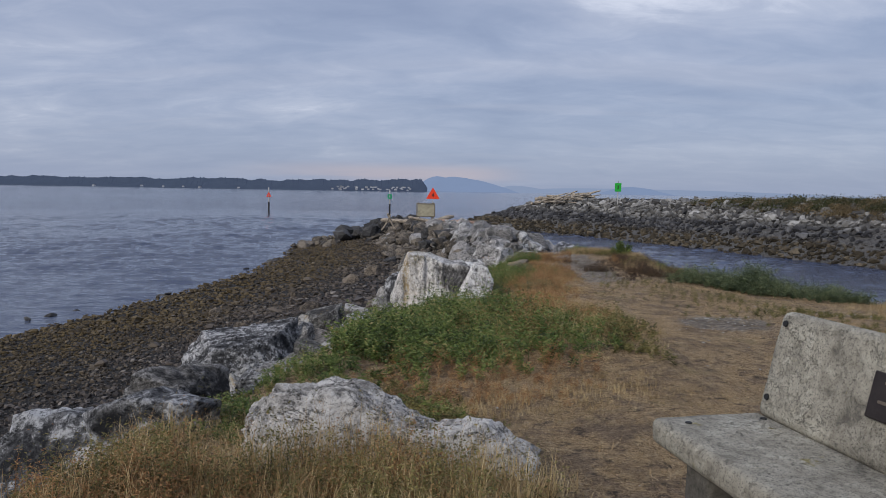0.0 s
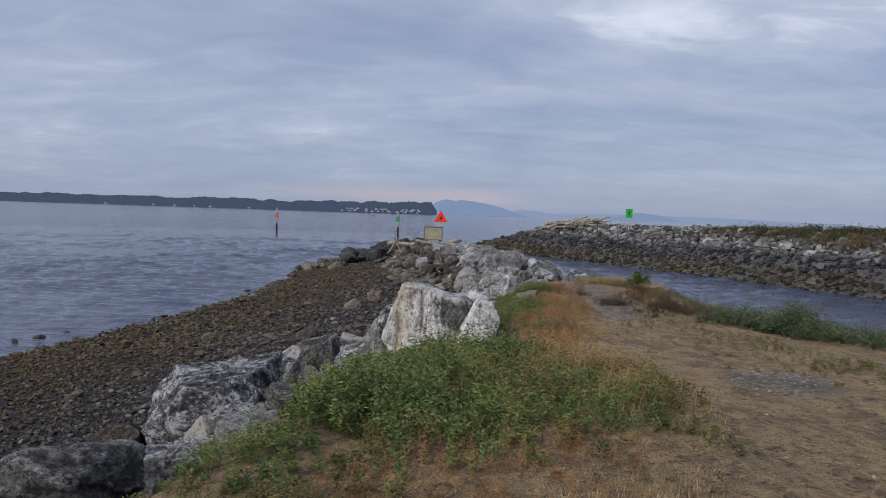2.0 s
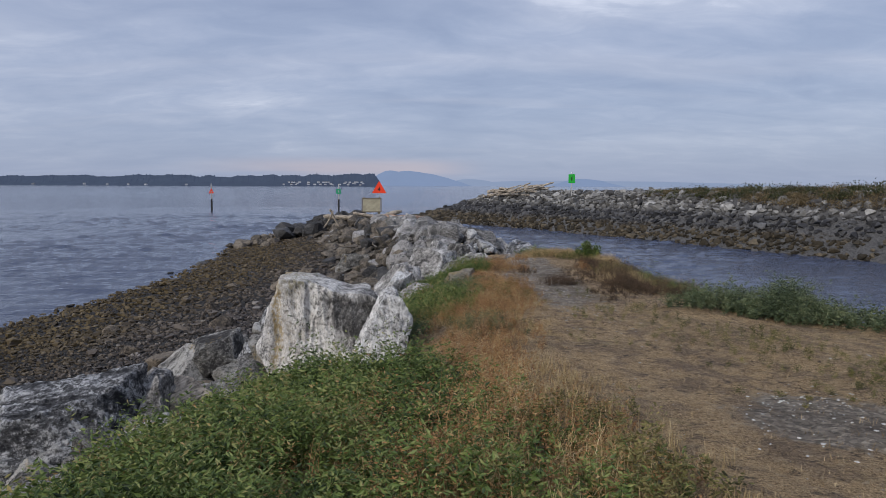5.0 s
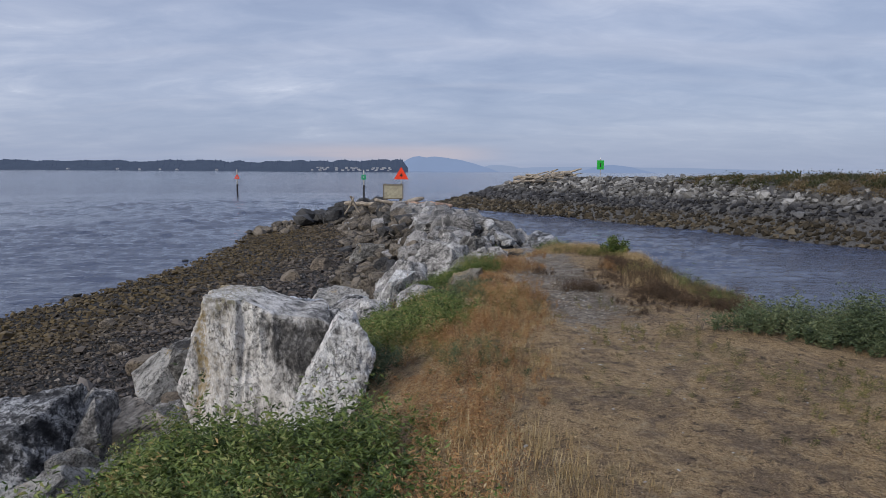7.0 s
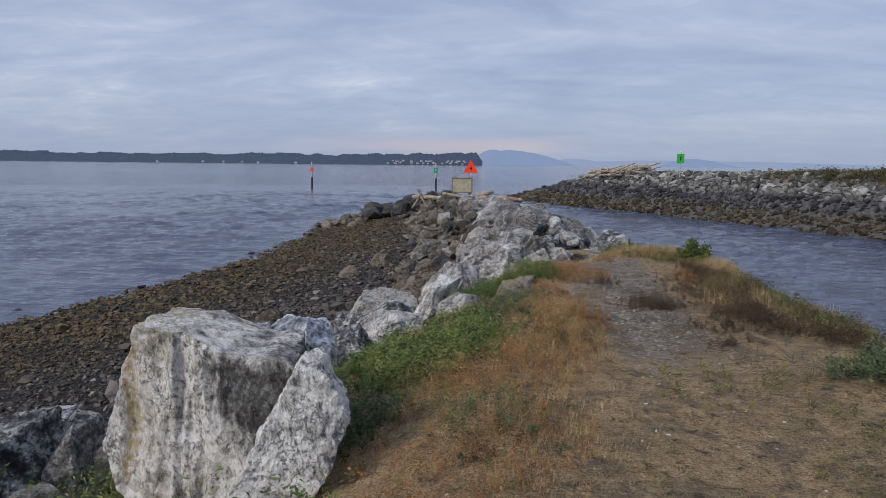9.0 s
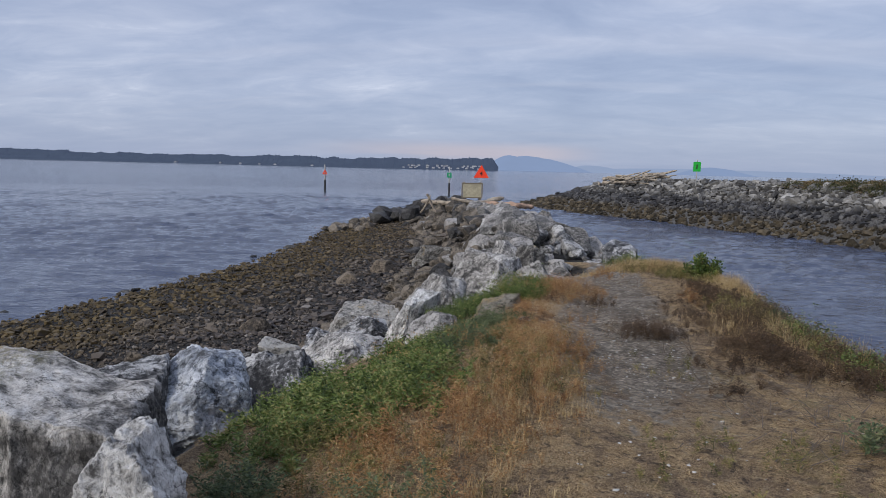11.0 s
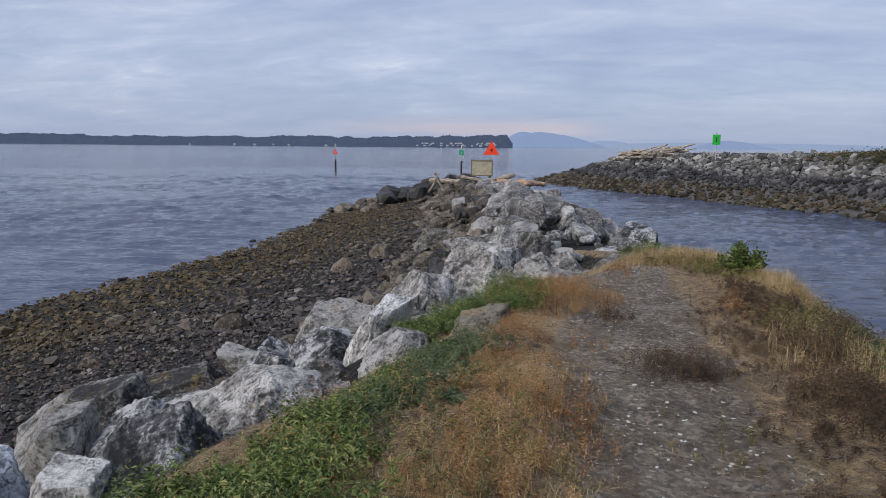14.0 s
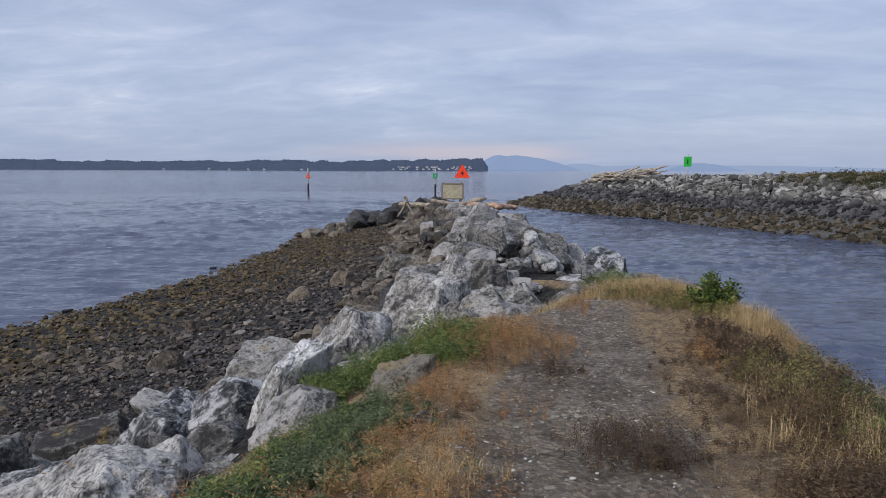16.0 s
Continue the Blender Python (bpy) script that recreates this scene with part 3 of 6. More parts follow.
TOE_W = (-7.5, -7, -6.2, -5.4, -4.6, -4.0, -3.4, -3.1, -2.8, -2.4, -2.2, -2.2, -2.8, -4.2, -6.0, -9.5, -12.5, -12, -11)
TOE_Z = (-2.9, -2.9, -2.9, -2.95, -3.0, -3.05, -3.1, -3.15, -3.2, -3.3, -3.4, -3.5, -3.7, -4.0, -4.2, -4.2, -4.4, -6.0, -8)
SHORE_W = (-24, -21, -20.6, -20.2, -20.0, -19.8, -19.6, -19.5, -19.3, -19.1, -19.0, -18.4, -16.9, -15.9, -16.4, -18.0, -17.5, -14, -12)
SHORE_E = (20, 16, 15.5, 14.5, 13.8, 13.2, 12.7, 12.6, 12.6, 12.6, 12.5, 12.2, 11.2, 8.8, 6.5, 4.6, 1.5, -2, -7)


def along(table, y):
    return np.interp(y, ROW_Y, table)


def bare_land(x, y):
    """The height of the land without its small unevenness."""
    a, b, z = along(EDGE_W, y), along(EDGE_E, y), along(TOP_Z, y)
    toe, tz, w, e = along(TOE_W, y), along(TOE_Z, y), along(SHORE_W, y), along(SHORE_E, y)
    west = z + (tz - z) * (1 - (1 - np.clip((a - x) / (a - toe), 0, 1)) ** 1.1)
    beach = tz + (WL - tz) * np.minimum((toe - x) / np.maximum(toe - w, 0.5), 1.35)
    east = z + (WL - z) * np.clip((x - b) / np.maximum(e - b, 0.5), 0, 1.4) ** 0.92
    east = np.where(x > e, np.minimum(east, WL - 0.12 * (x - e)), east)
    beach = np.where(x < w, np.minimum(beach, WL - 0.12 * (w - x)), beach)
    # the turf dips towards the western edge
    z = z - np.interp(y, (3, 6, 9, 13, 18, 24), (0, 0.22, 0.30, 0.26, 0.12, 0)) * smooth01((2.1 - x) / 2.0)
    shoulder = 0.42 * np.interp(y, (16.5, 19.2, 21.5, 24), (0, 1, 1, 0))
    z = z - shoulder * smooth01((2.5 - x) / 1.5)
    z = z - np.interp(y, (8, 13, 18, 26), (0, 0.15, 0.20, 0.12)) * smooth01((x - 4.3) / 2.2)
    east = east - np.interp(y, (8, 13, 18, 26), (0, 0.15, 0.20, 0.12)) * smooth01(1 - (x - b) / 3)
    west = west - (shoulder * smooth01((2.5 - a) / 1.5) + np.interp(y, (3, 6, 9, 13, 18, 24), (0, 0.22, 0.30, 0.26, 0.12, 0)) * smooth01((2.1 - a) / 2.0)) * smooth01(1 - (a - x) / (a - toe))
    land = np.where(x > b, east, np.where(x < toe, beach, np.where(x < a, west, z)))
    return land


def height(x, y):
    x, y = np.asarray(x, float), np.asarray(y, float)
    z = bare_land(x, y)
    z = z + 0.05 * fbm2(x, y, 0.55, 4, 3) + 0.012 * fbm2(x, y, 4.0, 2, 8)
    # worn path, a little lower than the turf beside it
    px = np.interp(y, (0, 5, 12, 17, 22, 26), (2.2, 2.8, 3.3, 3.4, 3.8, 4.2))
    z = z - 0.05 * np.exp(-((x - px) / 0.9) ** 2) * (y < 27)
    # turf heaped round the slab, and a hollow under the big boulder
    z = z + 0.04 * np.exp(-((x - 0.1) / 0.9) ** 2 - ((y - 3.85) / 0.7) ** 2)
    z = z - 0.5 * np.exp(-((x + 0.1) / 0.75) ** 2 - ((y - 12.6) / 0.75) ** 2)
    return z


def gravel_share(x, y):
    """How much the ground is bare grit: along the path and in some worn spots."""
    px = np.interp(y, (0, 5, 12, 17, 22, 26), (2.2, 2.8, 3.3, 3.3, 3.7, 4.2))
    wide = np.interp(y, (0, 8, 12, 16, 22, 26), (0.4, 0.5, 0.6, 1.0, 0.85, 0.6))
    g = np.interp(y, (0, 8, 12, 14, 17, 26), (0.05, 0.12, 0.22, 0.35, 0.75, 0.7)) * np.exp(-((x - px) / wide) ** 4)
    g = np.maximum(g, 0.85 * np.exp(-((x - 3.6) / 0.75) ** 2 - ((y - 9.3) / 0.9) ** 2))
    g = np.maximum(g, 0.75 * np.exp(-((x - 0.75) / 0.5) ** 2 - ((y - 2.6) / 0.6) ** 2))
    return np.maximum(g, 0.6 * np.exp(-((x - 5.9) / 0.9) ** 2 - ((y - 11.0) / 0.8) ** 2))


def build_land():
    xs = np.concatenate([np.arange(-70, -24, 4.0), np.arange(-24, -6, 0.45), np.arange(-6, 10.5, 0.13), np.arange(10.5, 24, 0.6), np.arange(24, 41, 4)])
    ys = np.concatenate([np.arange(-90, -4, 3.0), np.arange(-4, 30, 0.13), np.arange(30, 106, 0.6)])
    gx, gy = np.meshgrid(xs, ys)
    gz = height(gx, gy)
    far_west = np.maximum(gz, WL - 3)
    v = np.stack([gx, gy, far_west], -1).reshape(-1, 3)
    w, h = len(xs), len(ys)
    i = (np.arange(h - 1)[:, None] * w + np.arange(w - 1)[None]).ravel()
    me = mesh_data("ground", v, np.stack([i, i + 1, i + w + 1, i + w], 1), GROUND, True)
    layer = me.color_attributes.new("kinds", "FLOAT_COLOR", "POINT")
    x, y = v[:, 0], v[:, 1]
    beach = smooth01((along(EDGE_W, y) + 0.05 - x) / 0.6) + smooth01((x - along(EDGE_E, y) - 0.8) / 1.5) + smooth01((y - 27.5) / 2)
    c = np.stack([gravel_share(x, y), np.clip(beach, 0, 1), 0 * x, 0 * x + 1], 1).astype(np.float32)
    layer.data.foreach_set("color", c.ravel())
    return tagged(new("ground", me), "dry grassy spit of land with a cobble beach", "ground", kind="structure")


build_land()


def build_water():
    """The sea: one sheet out to the horizon, with real waves near the land."""
    rings = np.concatenate([[0.5], np.linspace(8, 24, 30), np.geomspace(24.2, 230, 330), np.geomspace(245, 4950, 26)])
    turn = np.concatenate([np.linspace(-44, 44, 330), np.linspace(52, 308, 42)])
    a = radians(90) - np.radians(turn)
    gx, gy = np.outer(rings, np.cos(a)), np.outer(rings, np.sin(a))
    fade = np.interp(rings, (8, 20, 150, 230), (0, 1, 1.2, 0))[:, None]
    # a short wind sea: many small waves that run within a fan of directions
    r = np.random.default_rng(31)
    wave = 0 * gx
    for k in range(34):
        long = 0.6 * (5.0 ** r.uniform())
        way, phase = radians(98) + r.normal() * 0.34, r.uniform(0, 6.28)
        wave += 0.0105 * long ** 0.75 * np.sin((gx * math.cos(way) + gy * math.sin(way)) * 6.283 / long + phase)
    # longer crests that rise only here and there
    for k in range(9):
        long = r.uniform(1.5, 3.2)
        way, phase = radians(97) + r.normal() * 0.16, r.uniform(0, 6.28)
        rise = np.clip(fbm2(gx + 40 * k, gy * 1.8, 0.22, 2, 60 + k) * 2.2, 0, 1)
        wave += 0.050 * rise * np.sin((gx * math.cos(way) + gy * math.sin(way)) * 6.283 / long + phase)
    gust = 0.65 + 0.5 * fbm2(gx, gy, 0.06, 2, 33)
    wave = np.where(wave > 0, wave * 1.25, wave * 0.8) * np.clip(gust, 0.3, 1.3)
    shallow = 0.75 + 0.25 * smooth01((along(SHORE_W, gy) - gx) / 9) + 0.5 * (gx > 0)
    z = WL + wave * fade * np.minimum(shallow, 1.0)
    w = len(turn)
    pts = np.stack([gx, gy, z], -1).reshape(-1, 3)
    i = (np.arange(len(rings) - 1)[:, None] * w + np.arange(w)[None])
    k = np.concatenate([np.arange(1, w), [0]])
    nxt = np.arange(len(rings) - 1)[:, None] * w + k[None]
    f = np.stack([i.ravel(), nxt.ravel(), (nxt + w).ravel(), (i + w).ravel()], 1)
    return tagged(new("water", mesh_data("water", pts, f, WATER, True)), "grey-blue rippled sea under an overcast sky", "water", kind="structure")


build_water()

# ---- far shores ----


def build_headland():
    """A low wooded headland across the water: rows of pointed tree tops on a dark bluff."""
    tip, west = np.array([-125.0, 2640.0]), np.array([-3000.0, 2250.0])
    length = np.linalg.norm(west - tip)
    run = np.arange(0, length, 3.2)
    vs, fs, base = [], [], 0
    r = np.random.default_rng(5)
    for row, back in enumerate((0, 45, 95)):
        h = 24 + 7 * row + 9 * fbm(np.stack([run / 260, run * 0 + row, run * 0], 1), 3, 40 + row) + 5 * fbm(np.stack([run / 35, run * 0, run * 0 + row], 1), 2, 50)
        h = h + r.uniform(-3.0, 6.5, len(run)) * r.uniform(size=len(run)) * (np.arange(len(run)) % 2)
        h = h * smooth01(run / 45 + 0.35) + 4
        h = h * np.interp(run, (0, 300, 900, 1500, length), (1.05, 1.0, 0.72, 0.75, 1.0))
        p = tip[None] + (west - tip)[None] * (run / length)[:, None] + np.array([0.12, 1.0])[None] * back
        low = np.stack([p[:, 0], p[:, 1], np.full(len(run), WL - 1)], 1)
        mid = np.stack([p[:, 0], p[:, 1] + 6, WL + 0.5 * h], 1)
        top = np.stack([p[:, 0], p[:, 1] + 20, WL + h], 1)
        vs.append(np.concatenate([low, mid, top]))
        k, m = np.arange(len(run) - 1), len(run)
        fs += [np.stack([base + k, base + k + 1, base + m + k + 1, base + m + k], 1), np.stack([base + m + k, base + m + k + 1, base + 2 * m + k + 1, base + 2 * m + k], 1)]
        base += 3 * m
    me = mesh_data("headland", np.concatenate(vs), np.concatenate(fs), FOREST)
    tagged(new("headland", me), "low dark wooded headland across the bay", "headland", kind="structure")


build_headland()


def build_hill(name, label, mat, centre, half, rise, dist, seed, skew=0.0):
    """A far island hill, its haze painted in as its material's glow."""
    x = np.linspace(-1, 1, 90)
    h = rise * np.clip(1 - np.abs((x - skew) / np.where(x < skew, 1 + skew, 1 - skew)) ** 1.9, 0, 1) * (1 + 0.10 * fbm(np.stack([x * 3, x * 0, x * 0], 1), 4, seed))
    depth = np.array([0.0, 0.35, 0.7, 1.0])[:, None]
    v = np.stack([np.broadcast_to(centre + half * x, (4, 90)), np.broadcast_to(dist + 160 * depth, (4, 90)), WL - 2 + depth ** 0.6 * (h[None] + 2)], -1).reshape(-1, 3)
    i = (np.arange(3)[:, None] * 90 + np.arange(89)[None]).ravel()
    tagged(new(name, mesh_data(name, v, np.stack([i, i + 1, i + 91, i + 90], 1), mat, True)), label, "island", kind="structure")


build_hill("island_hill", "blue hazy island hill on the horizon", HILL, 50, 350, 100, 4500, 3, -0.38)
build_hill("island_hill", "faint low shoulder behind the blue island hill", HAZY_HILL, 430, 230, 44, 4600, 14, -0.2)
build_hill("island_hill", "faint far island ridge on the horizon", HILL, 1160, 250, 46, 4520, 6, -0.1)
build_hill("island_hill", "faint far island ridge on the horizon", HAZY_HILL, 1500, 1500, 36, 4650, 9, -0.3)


def build_house(k, r):
    thing = new("house")
    w, d, h = r.uniform(6, 9), r.uniform(6, 9), r.uniform(3, 4)
    bm = bmesh.new()
    bmesh.ops.create_cube(bm, size=1, matrix=Matrix.Translation((0, 0, h / 2)) @ Matrix.Diagonal((w, d, h, 1)))
    part("wall", bm, WALL_PAINT, thing)
    bm = bmesh.new()
    a = [bm.verts.new(c) for c in ((-w * 0.55, -d * 0.58, h), (w * 0.55, -d * 0.58, h), (w * 0.55, d * 0.58, h), (-w * 0.55, d * 0.58, h), (-w * 0.5, 0, h + 2.2), (w * 0.5, 0, h + 2.2))]
    for f in ((0, 1, 5, 4), (2, 3, 4, 5), (0, 4, 3), (1, 2, 5), (3, 2, 1, 0)):
        bm.faces.new([a[i] for i in f])
    part("roof", bm, ROOF_PAINT, thing)
    for x in (-0.28, 0.0, 0.28):
        bm = bmesh.new()
        bmesh.ops.create_cube(bm, size=1, matrix=Matrix.Translation((x * w, -d / 2 - 0.05, h * 0.55)) @ Matrix.Diagonal((1.2, 0.2, 1.3, 1)))
        part("window", bm, GLASS_DARK, thing)
    return tagged(thing, "pale house among trees on the far shore", "house", "houses on the far shore")


def build_far_houses():
    r = np.random.default_rng(12)
    for k in range(46):
        house = build_house(k, r)
        share = r.uniform(0.016, 0.115) if k < 40 else r.uniform(0.22, 0.40)
        x = -125 + (-3000 + 125) * share
        y = 2640 + (2250 - 2640) * share
        up = r.choice([4, 8, 12]) + r.uniform(-1, 1) if k < 40 else r.uniform(0.5, 3)
        house.matrix_basis = pose(x, y - 8, WL + up, 0, 0, r.uniform(-20, 20))


build_far_houses()

# ---- the far breakwater ----
FAR_X = (66, 50, 41, 35.5, 31, 26.5, 21, 15, 10, 5.5, 0.5)
FAR_Y = (8, 45, 68, 78, 90, 98, 110, 119, 127, 137, 156)


def far_line(s):
    """A point of the breakwater's near waterline and the way across it, at s from 0 to 1."""
    k = np.linspace(0, 1, len(FAR_X))
    x, y = np.interp(s, k, FAR_X), np.interp(s, k, FAR_Y)
    ahead = np.stack([np.interp(s + 0.02, k, FAR_X) - np.interp(s - 0.02, k, FAR_X), np.interp(s + 0.02, k, FAR_Y) - np.interp(s - 0.02, k, FAR_Y)], -1)
    ahead /= np.linalg.norm(ahead, axis=-1, keepdims=True)
    return np.stack([x, y], -1), np.stack([ahead[..., 1], -ahead[..., 0]], -1), ahead


PROFILE_D = (-1.0, 0.0, 3.0, 6.5, 9.0, 10.5, 13.5, 22.0)
PROFILE_H = (-1.2, 0.0, 2.0, 4.2, 5.5, 5.75, 5.6, -1.0)


def far_height(s, d):
    fall = np.interp(s, (0, 0.2, 0.45, 0.7, 0.84, 0.92, 1.0), (1.10, 1.08, 0.99, 0.95, 0.86, 0.66, 0.25))
    return WL + np.interp(d, PROFILE_D, PROFILE_H) * fall


def build_far_breakwater():
    s = np.linspace(0, 1, 120)
    d = np.array(PROFILE_D)
    p, across, _ = far_line(s)
    g = p[:, None] + across[:, None] * d[None, :, None]
    z = far_height(s[:, None], d[None])
    v = np.concatenate([g, z[..., None]], -1).reshape(-1, 3)
    i = (np.arange(119)[:, None] * 8 + np.arange(7)[None]).ravel()
    core = new("breakwater", mesh_data("breakwater", v, np.stack([i, i + 1, i + 9, i + 8], 1), BLACK_ROCK))
    tagged(core, "rubble-mound breakwater of grey rocks across the channel", "breakwater", kind="structure")
    r = np.random.default_rng(21)
    count = 6200
    s = r.uniform(0.03, 0.995, count) ** 0.92
    d = -0.9 + 12.9 * r.uniform(size=count) ** 1.12
    size = r.uniform(0.22, 0.50, count) * np.where(r.uniform(size=count) < 0.10, 1.6, 1) * np.interp(s, (0, 1), (0.85, 1.1)) * np.where(d < 3.5, 0.8, 1.0)
    # fewer rocks show where scrub has grown over the top
    bare = (d < np.interp(s, (0.0, 0.3, 0.5, 0.58), (6.2, 7.4, 9.0, 99))) | (r.uniform(size=count) < 0.35)
    s, d, size = s[bare], d[bare], size[bare]
    count = len(s)
    p, across, ahead = far_line(s)
    xy = p + across * d[:, None]
    z = far_height(s, d) + size * 0.22
    shapes = [shard(60 + k, 14) for k in range(16)]
    sizes = size[:, None] * r.uniform(0.75, 1.3, (count, 3)) * np.array([1.1, 1, 0.85])
    turns = r.uniform(0, 6.28, count)
    near = np.nonzero((s > 0.30) & (s < 0.62) & (d > 0.5) & (d < 9.5))[0][:290]
    rest = np.setdiff1d(np.arange(count), near)
    where = np.concatenate([xy, z[:, None]], 1)
    rubble = scattered("rubble", shapes, where[rest], sizes[rest], turns[rest], ROCK_BANDS)
    rubble.parent = core
    tagged(rubble, kind="stuff")
    data = [mesh_data("rock", *sh, ROCK_BANDS) for sh in shapes]
    for k in near:
        ob = new("rock", data[k % len(data)])
        ob.parent = core
        ob.location, ob.scale, ob.rotation_euler = where[k], sizes[k], (0, 0, turns[k])
    return core


def banded_rock():
    """Breakwater rock: pale above the tide, dark in the splash zone, brown with weed at the foot."""
    m, n, skin = material("tidal_rock")
    geo = n.add("ShaderNodeNewGeometry")
    p, info = geo.outputs["Position"], n.add("ShaderNodeObjectInfo").outputs["Random"]
    island = n.math("FRACT", n.math("ADD", geo.outputs["Random Per Island"], info))
    grain = n.noise(p, 2.6, 7, 0.68, 0.5)
    z = n.math("ADD", n.add("ShaderNodeSeparateXYZ", i0=p).outputs[2], n.math("MULTIPLY", n.math("SUBTRACT", n.noise(p, 0.25, 4, 0.6), 0.5), 1.6))
    dry = n.ramp(island, [(0, (0.045, 0.042, 0.040)), (0.4, (0.115, 0.110, 0.102)), (0.78, (0.215, 0.206, 0.192)), (1.0, (0.36, 0.348, 0.328))])
    wet = n.ramp(island, [(0, (0.018, 0.018, 0.020)), (0.6, (0.044, 0.043, 0.046)), (1.0, (0.12, 0.117, 0.116))])
    weed = n.ramp(island, [(0, (0.020, 0.016, 0.010)), (0.6, (0.060, 0.047, 0.029)), (1.0, (0.125, 0.10, 0.066))])
    colour = n.mix(n.step(z, -2.2, -1.2), wet, dry)
    colour = n.mix(n.step(z, -3.0, -3.8), colour, weed)
    colour = n.mix(0.8, colour, n.ramp(grain, [(0.3, (0.45, 0.45, 0.45)), (0.55, (1, 1, 1)), (0.75, (1.5, 1.5, 1.5))]), "MULTIPLY")
    n.put(skin, "Base_Color", colour)
    n.put(skin, "Roughness", 0.85)
    bump(n, skin, grain, 0.8, 0.08)
    return m


ROCK_BANDS = banded_rock()
build_far_breakwater()

# ---- large boulders on the bank ----


def boulder_stains():
    """The big boulder: cream and grey, a dark stain on its broken side and a yellow lichen streak."""
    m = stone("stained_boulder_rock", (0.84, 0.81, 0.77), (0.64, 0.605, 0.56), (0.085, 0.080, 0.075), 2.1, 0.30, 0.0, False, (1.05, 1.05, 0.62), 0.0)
    n = Nodes(m.node_tree, True)
    skin = next(x for x in n.tree.nodes if x.type == "BSDF_PRINCIPLED")
    colour = skin.inputs["Base Color"].links[0].from_socket
    p = n.add("ShaderNodeTexCoord").outputs["Object"]
    xyz = n.add("ShaderNodeSeparateXYZ", i0=p)
    wav = n.math("MULTIPLY", n.math("SUBTRACT", n.noise(n.moved(p, (1, 1, 0.5)), 4.5, 8, 0.75), 0.5), 0.55)
    x = n.math("ADD", xyz.outputs[0], wav)
    z = n.math("ADD", xyz.outputs[2], wav)
    fine = n.noise(n.moved(p, (1, 1, 0.7)), 26, 7, 0.75)
    slant = n.math("ADD", x, n.math("MULTIPLY", z, 0.5))
    dark = n.math("MULTIPLY", n.math("MULTIPLY", n.step(slant, 0.24, 0.42), n.step(x, 0.84, 0.78)), n.math("MULTIPLY", n.step(z, -0.75, -0.35), n.step(z, 0.66, 0.52)))
    dark = n.math("MULTIPLY", dark, n.math("ADD", 0.80, n.math("MULTIPLY", n.step(fine, 0.60, 0.46), 0.20)))
    colour = n.mix(n.math("MULTIPLY", dark, 0.90), colour, n.mix(n.step(fine, 0.55, 0.68), (0.018, 0.017, 0.018), (0.085, 0.080, 0.076)))
    # a warm, fibrous band and yellow lichen on the left part of its face
    warm = n.math("MULTIPLY", n.step(x, -0.62, -0.48), n.step(x, -0.12, -0.26))
    colour = n.mix(n.math("MULTIPLY", warm, n.math("MULTIPLY", n.step(fine, 0.44, 0.58), 0.45)), colour, (0.40, 0.335, 0.24))
    streak = n.math("MULTIPLY", n.math("MULTIPLY", n.step(x, -0.56, -0.50), n.step(x, -0.40, -0.46)), n.math("MULTIPLY", n.step(z, -0.35, -0.1), n.step(fine, 0.40, 0.54)))
    colour = n.mix(n.math("MULTIPLY", streak, 0.6), colour, (0.36, 0.24, 0.06))
    moss = n.math("MULTIPLY", n.math("MULTIPLY", n.step(x, -0.48, -0.30), n.step(x, 0.02, -0.10)), n.math("MULTIPLY", n.step(z, 0.62, 0.74), n.step(fine, 0.46, 0.58)))
    colour = n.mix(n.math("MULTIPLY", moss, 0.5), colour, (0.22, 0.205, 0.11))
    n.put(skin, "Base_Color", colour)
    return m


def boulder(label, mat, place, size, turn=(0, 0, 0), seed=1, planes=None, level=5, sharp=160.0, rough=0.045, group="boulders on the bank", strata=0.0, shape=None, top=None):
    r = np.random.default_rng(seed)
    v, f = hewn(level, planes or random_planes(r, 9, 0.95), sharp, rough, seed, size, strata)
    if shape:
        v = shape(v)
    if top is not None:
        v[:, 2] += top - place[2] - v[:, 2].max()
    ob = new("boulder", mesh_data("boulder", v, f, mat, True, 24))
    ob.matrix_basis = pose(*place, *turn)
    return tagged(ob, label, "boulder", group)


def saddle(v):
    """The big boulder's top: a peak, a sag and a low shoulder; a hollow under the shoulder; folds down its face."""
    x, y, z = v.T
    top = np.interp(x, (-0.8, -0.60, -0.47, -0.09, 0.18, 0.33, 0.47, 0.57, 0.71), (0.20, 0.52, 0.80, 0.76, 0.67, 0.63, 0.65, 0.62, 0.53)) + 0.04 * y
    top = top + 0.018 * fbm(v * 6, 3, 5)
    over = z - top
    z = np.where(over > -0.05, top - 0.05 + 0.05 * np.tanh((over + 0.05) / 0.12), z)
    front = smooth01((-0.05 - y) / 0.22)
    hollow = smooth01((x - 0.22) / 0.35) * smooth01((0.68 - z) / 0.5) * smooth01((z + 0.75) / 0.5)
    y = y + front * 0.07 * hollow
    fold = 1 - np.abs(fbm(np.stack([x * 3.4, y * 1.0, z * 0.7], 1), 3, 12))
    y = y - front * 0.13 * (fold - 0.75)
    rib = smooth01((x + 0.16) / 0.05) * smooth01((0.02 - x) / 0.12)
    y = y + front * 0.05 * rib
    return np.stack([x, y, z], 1)


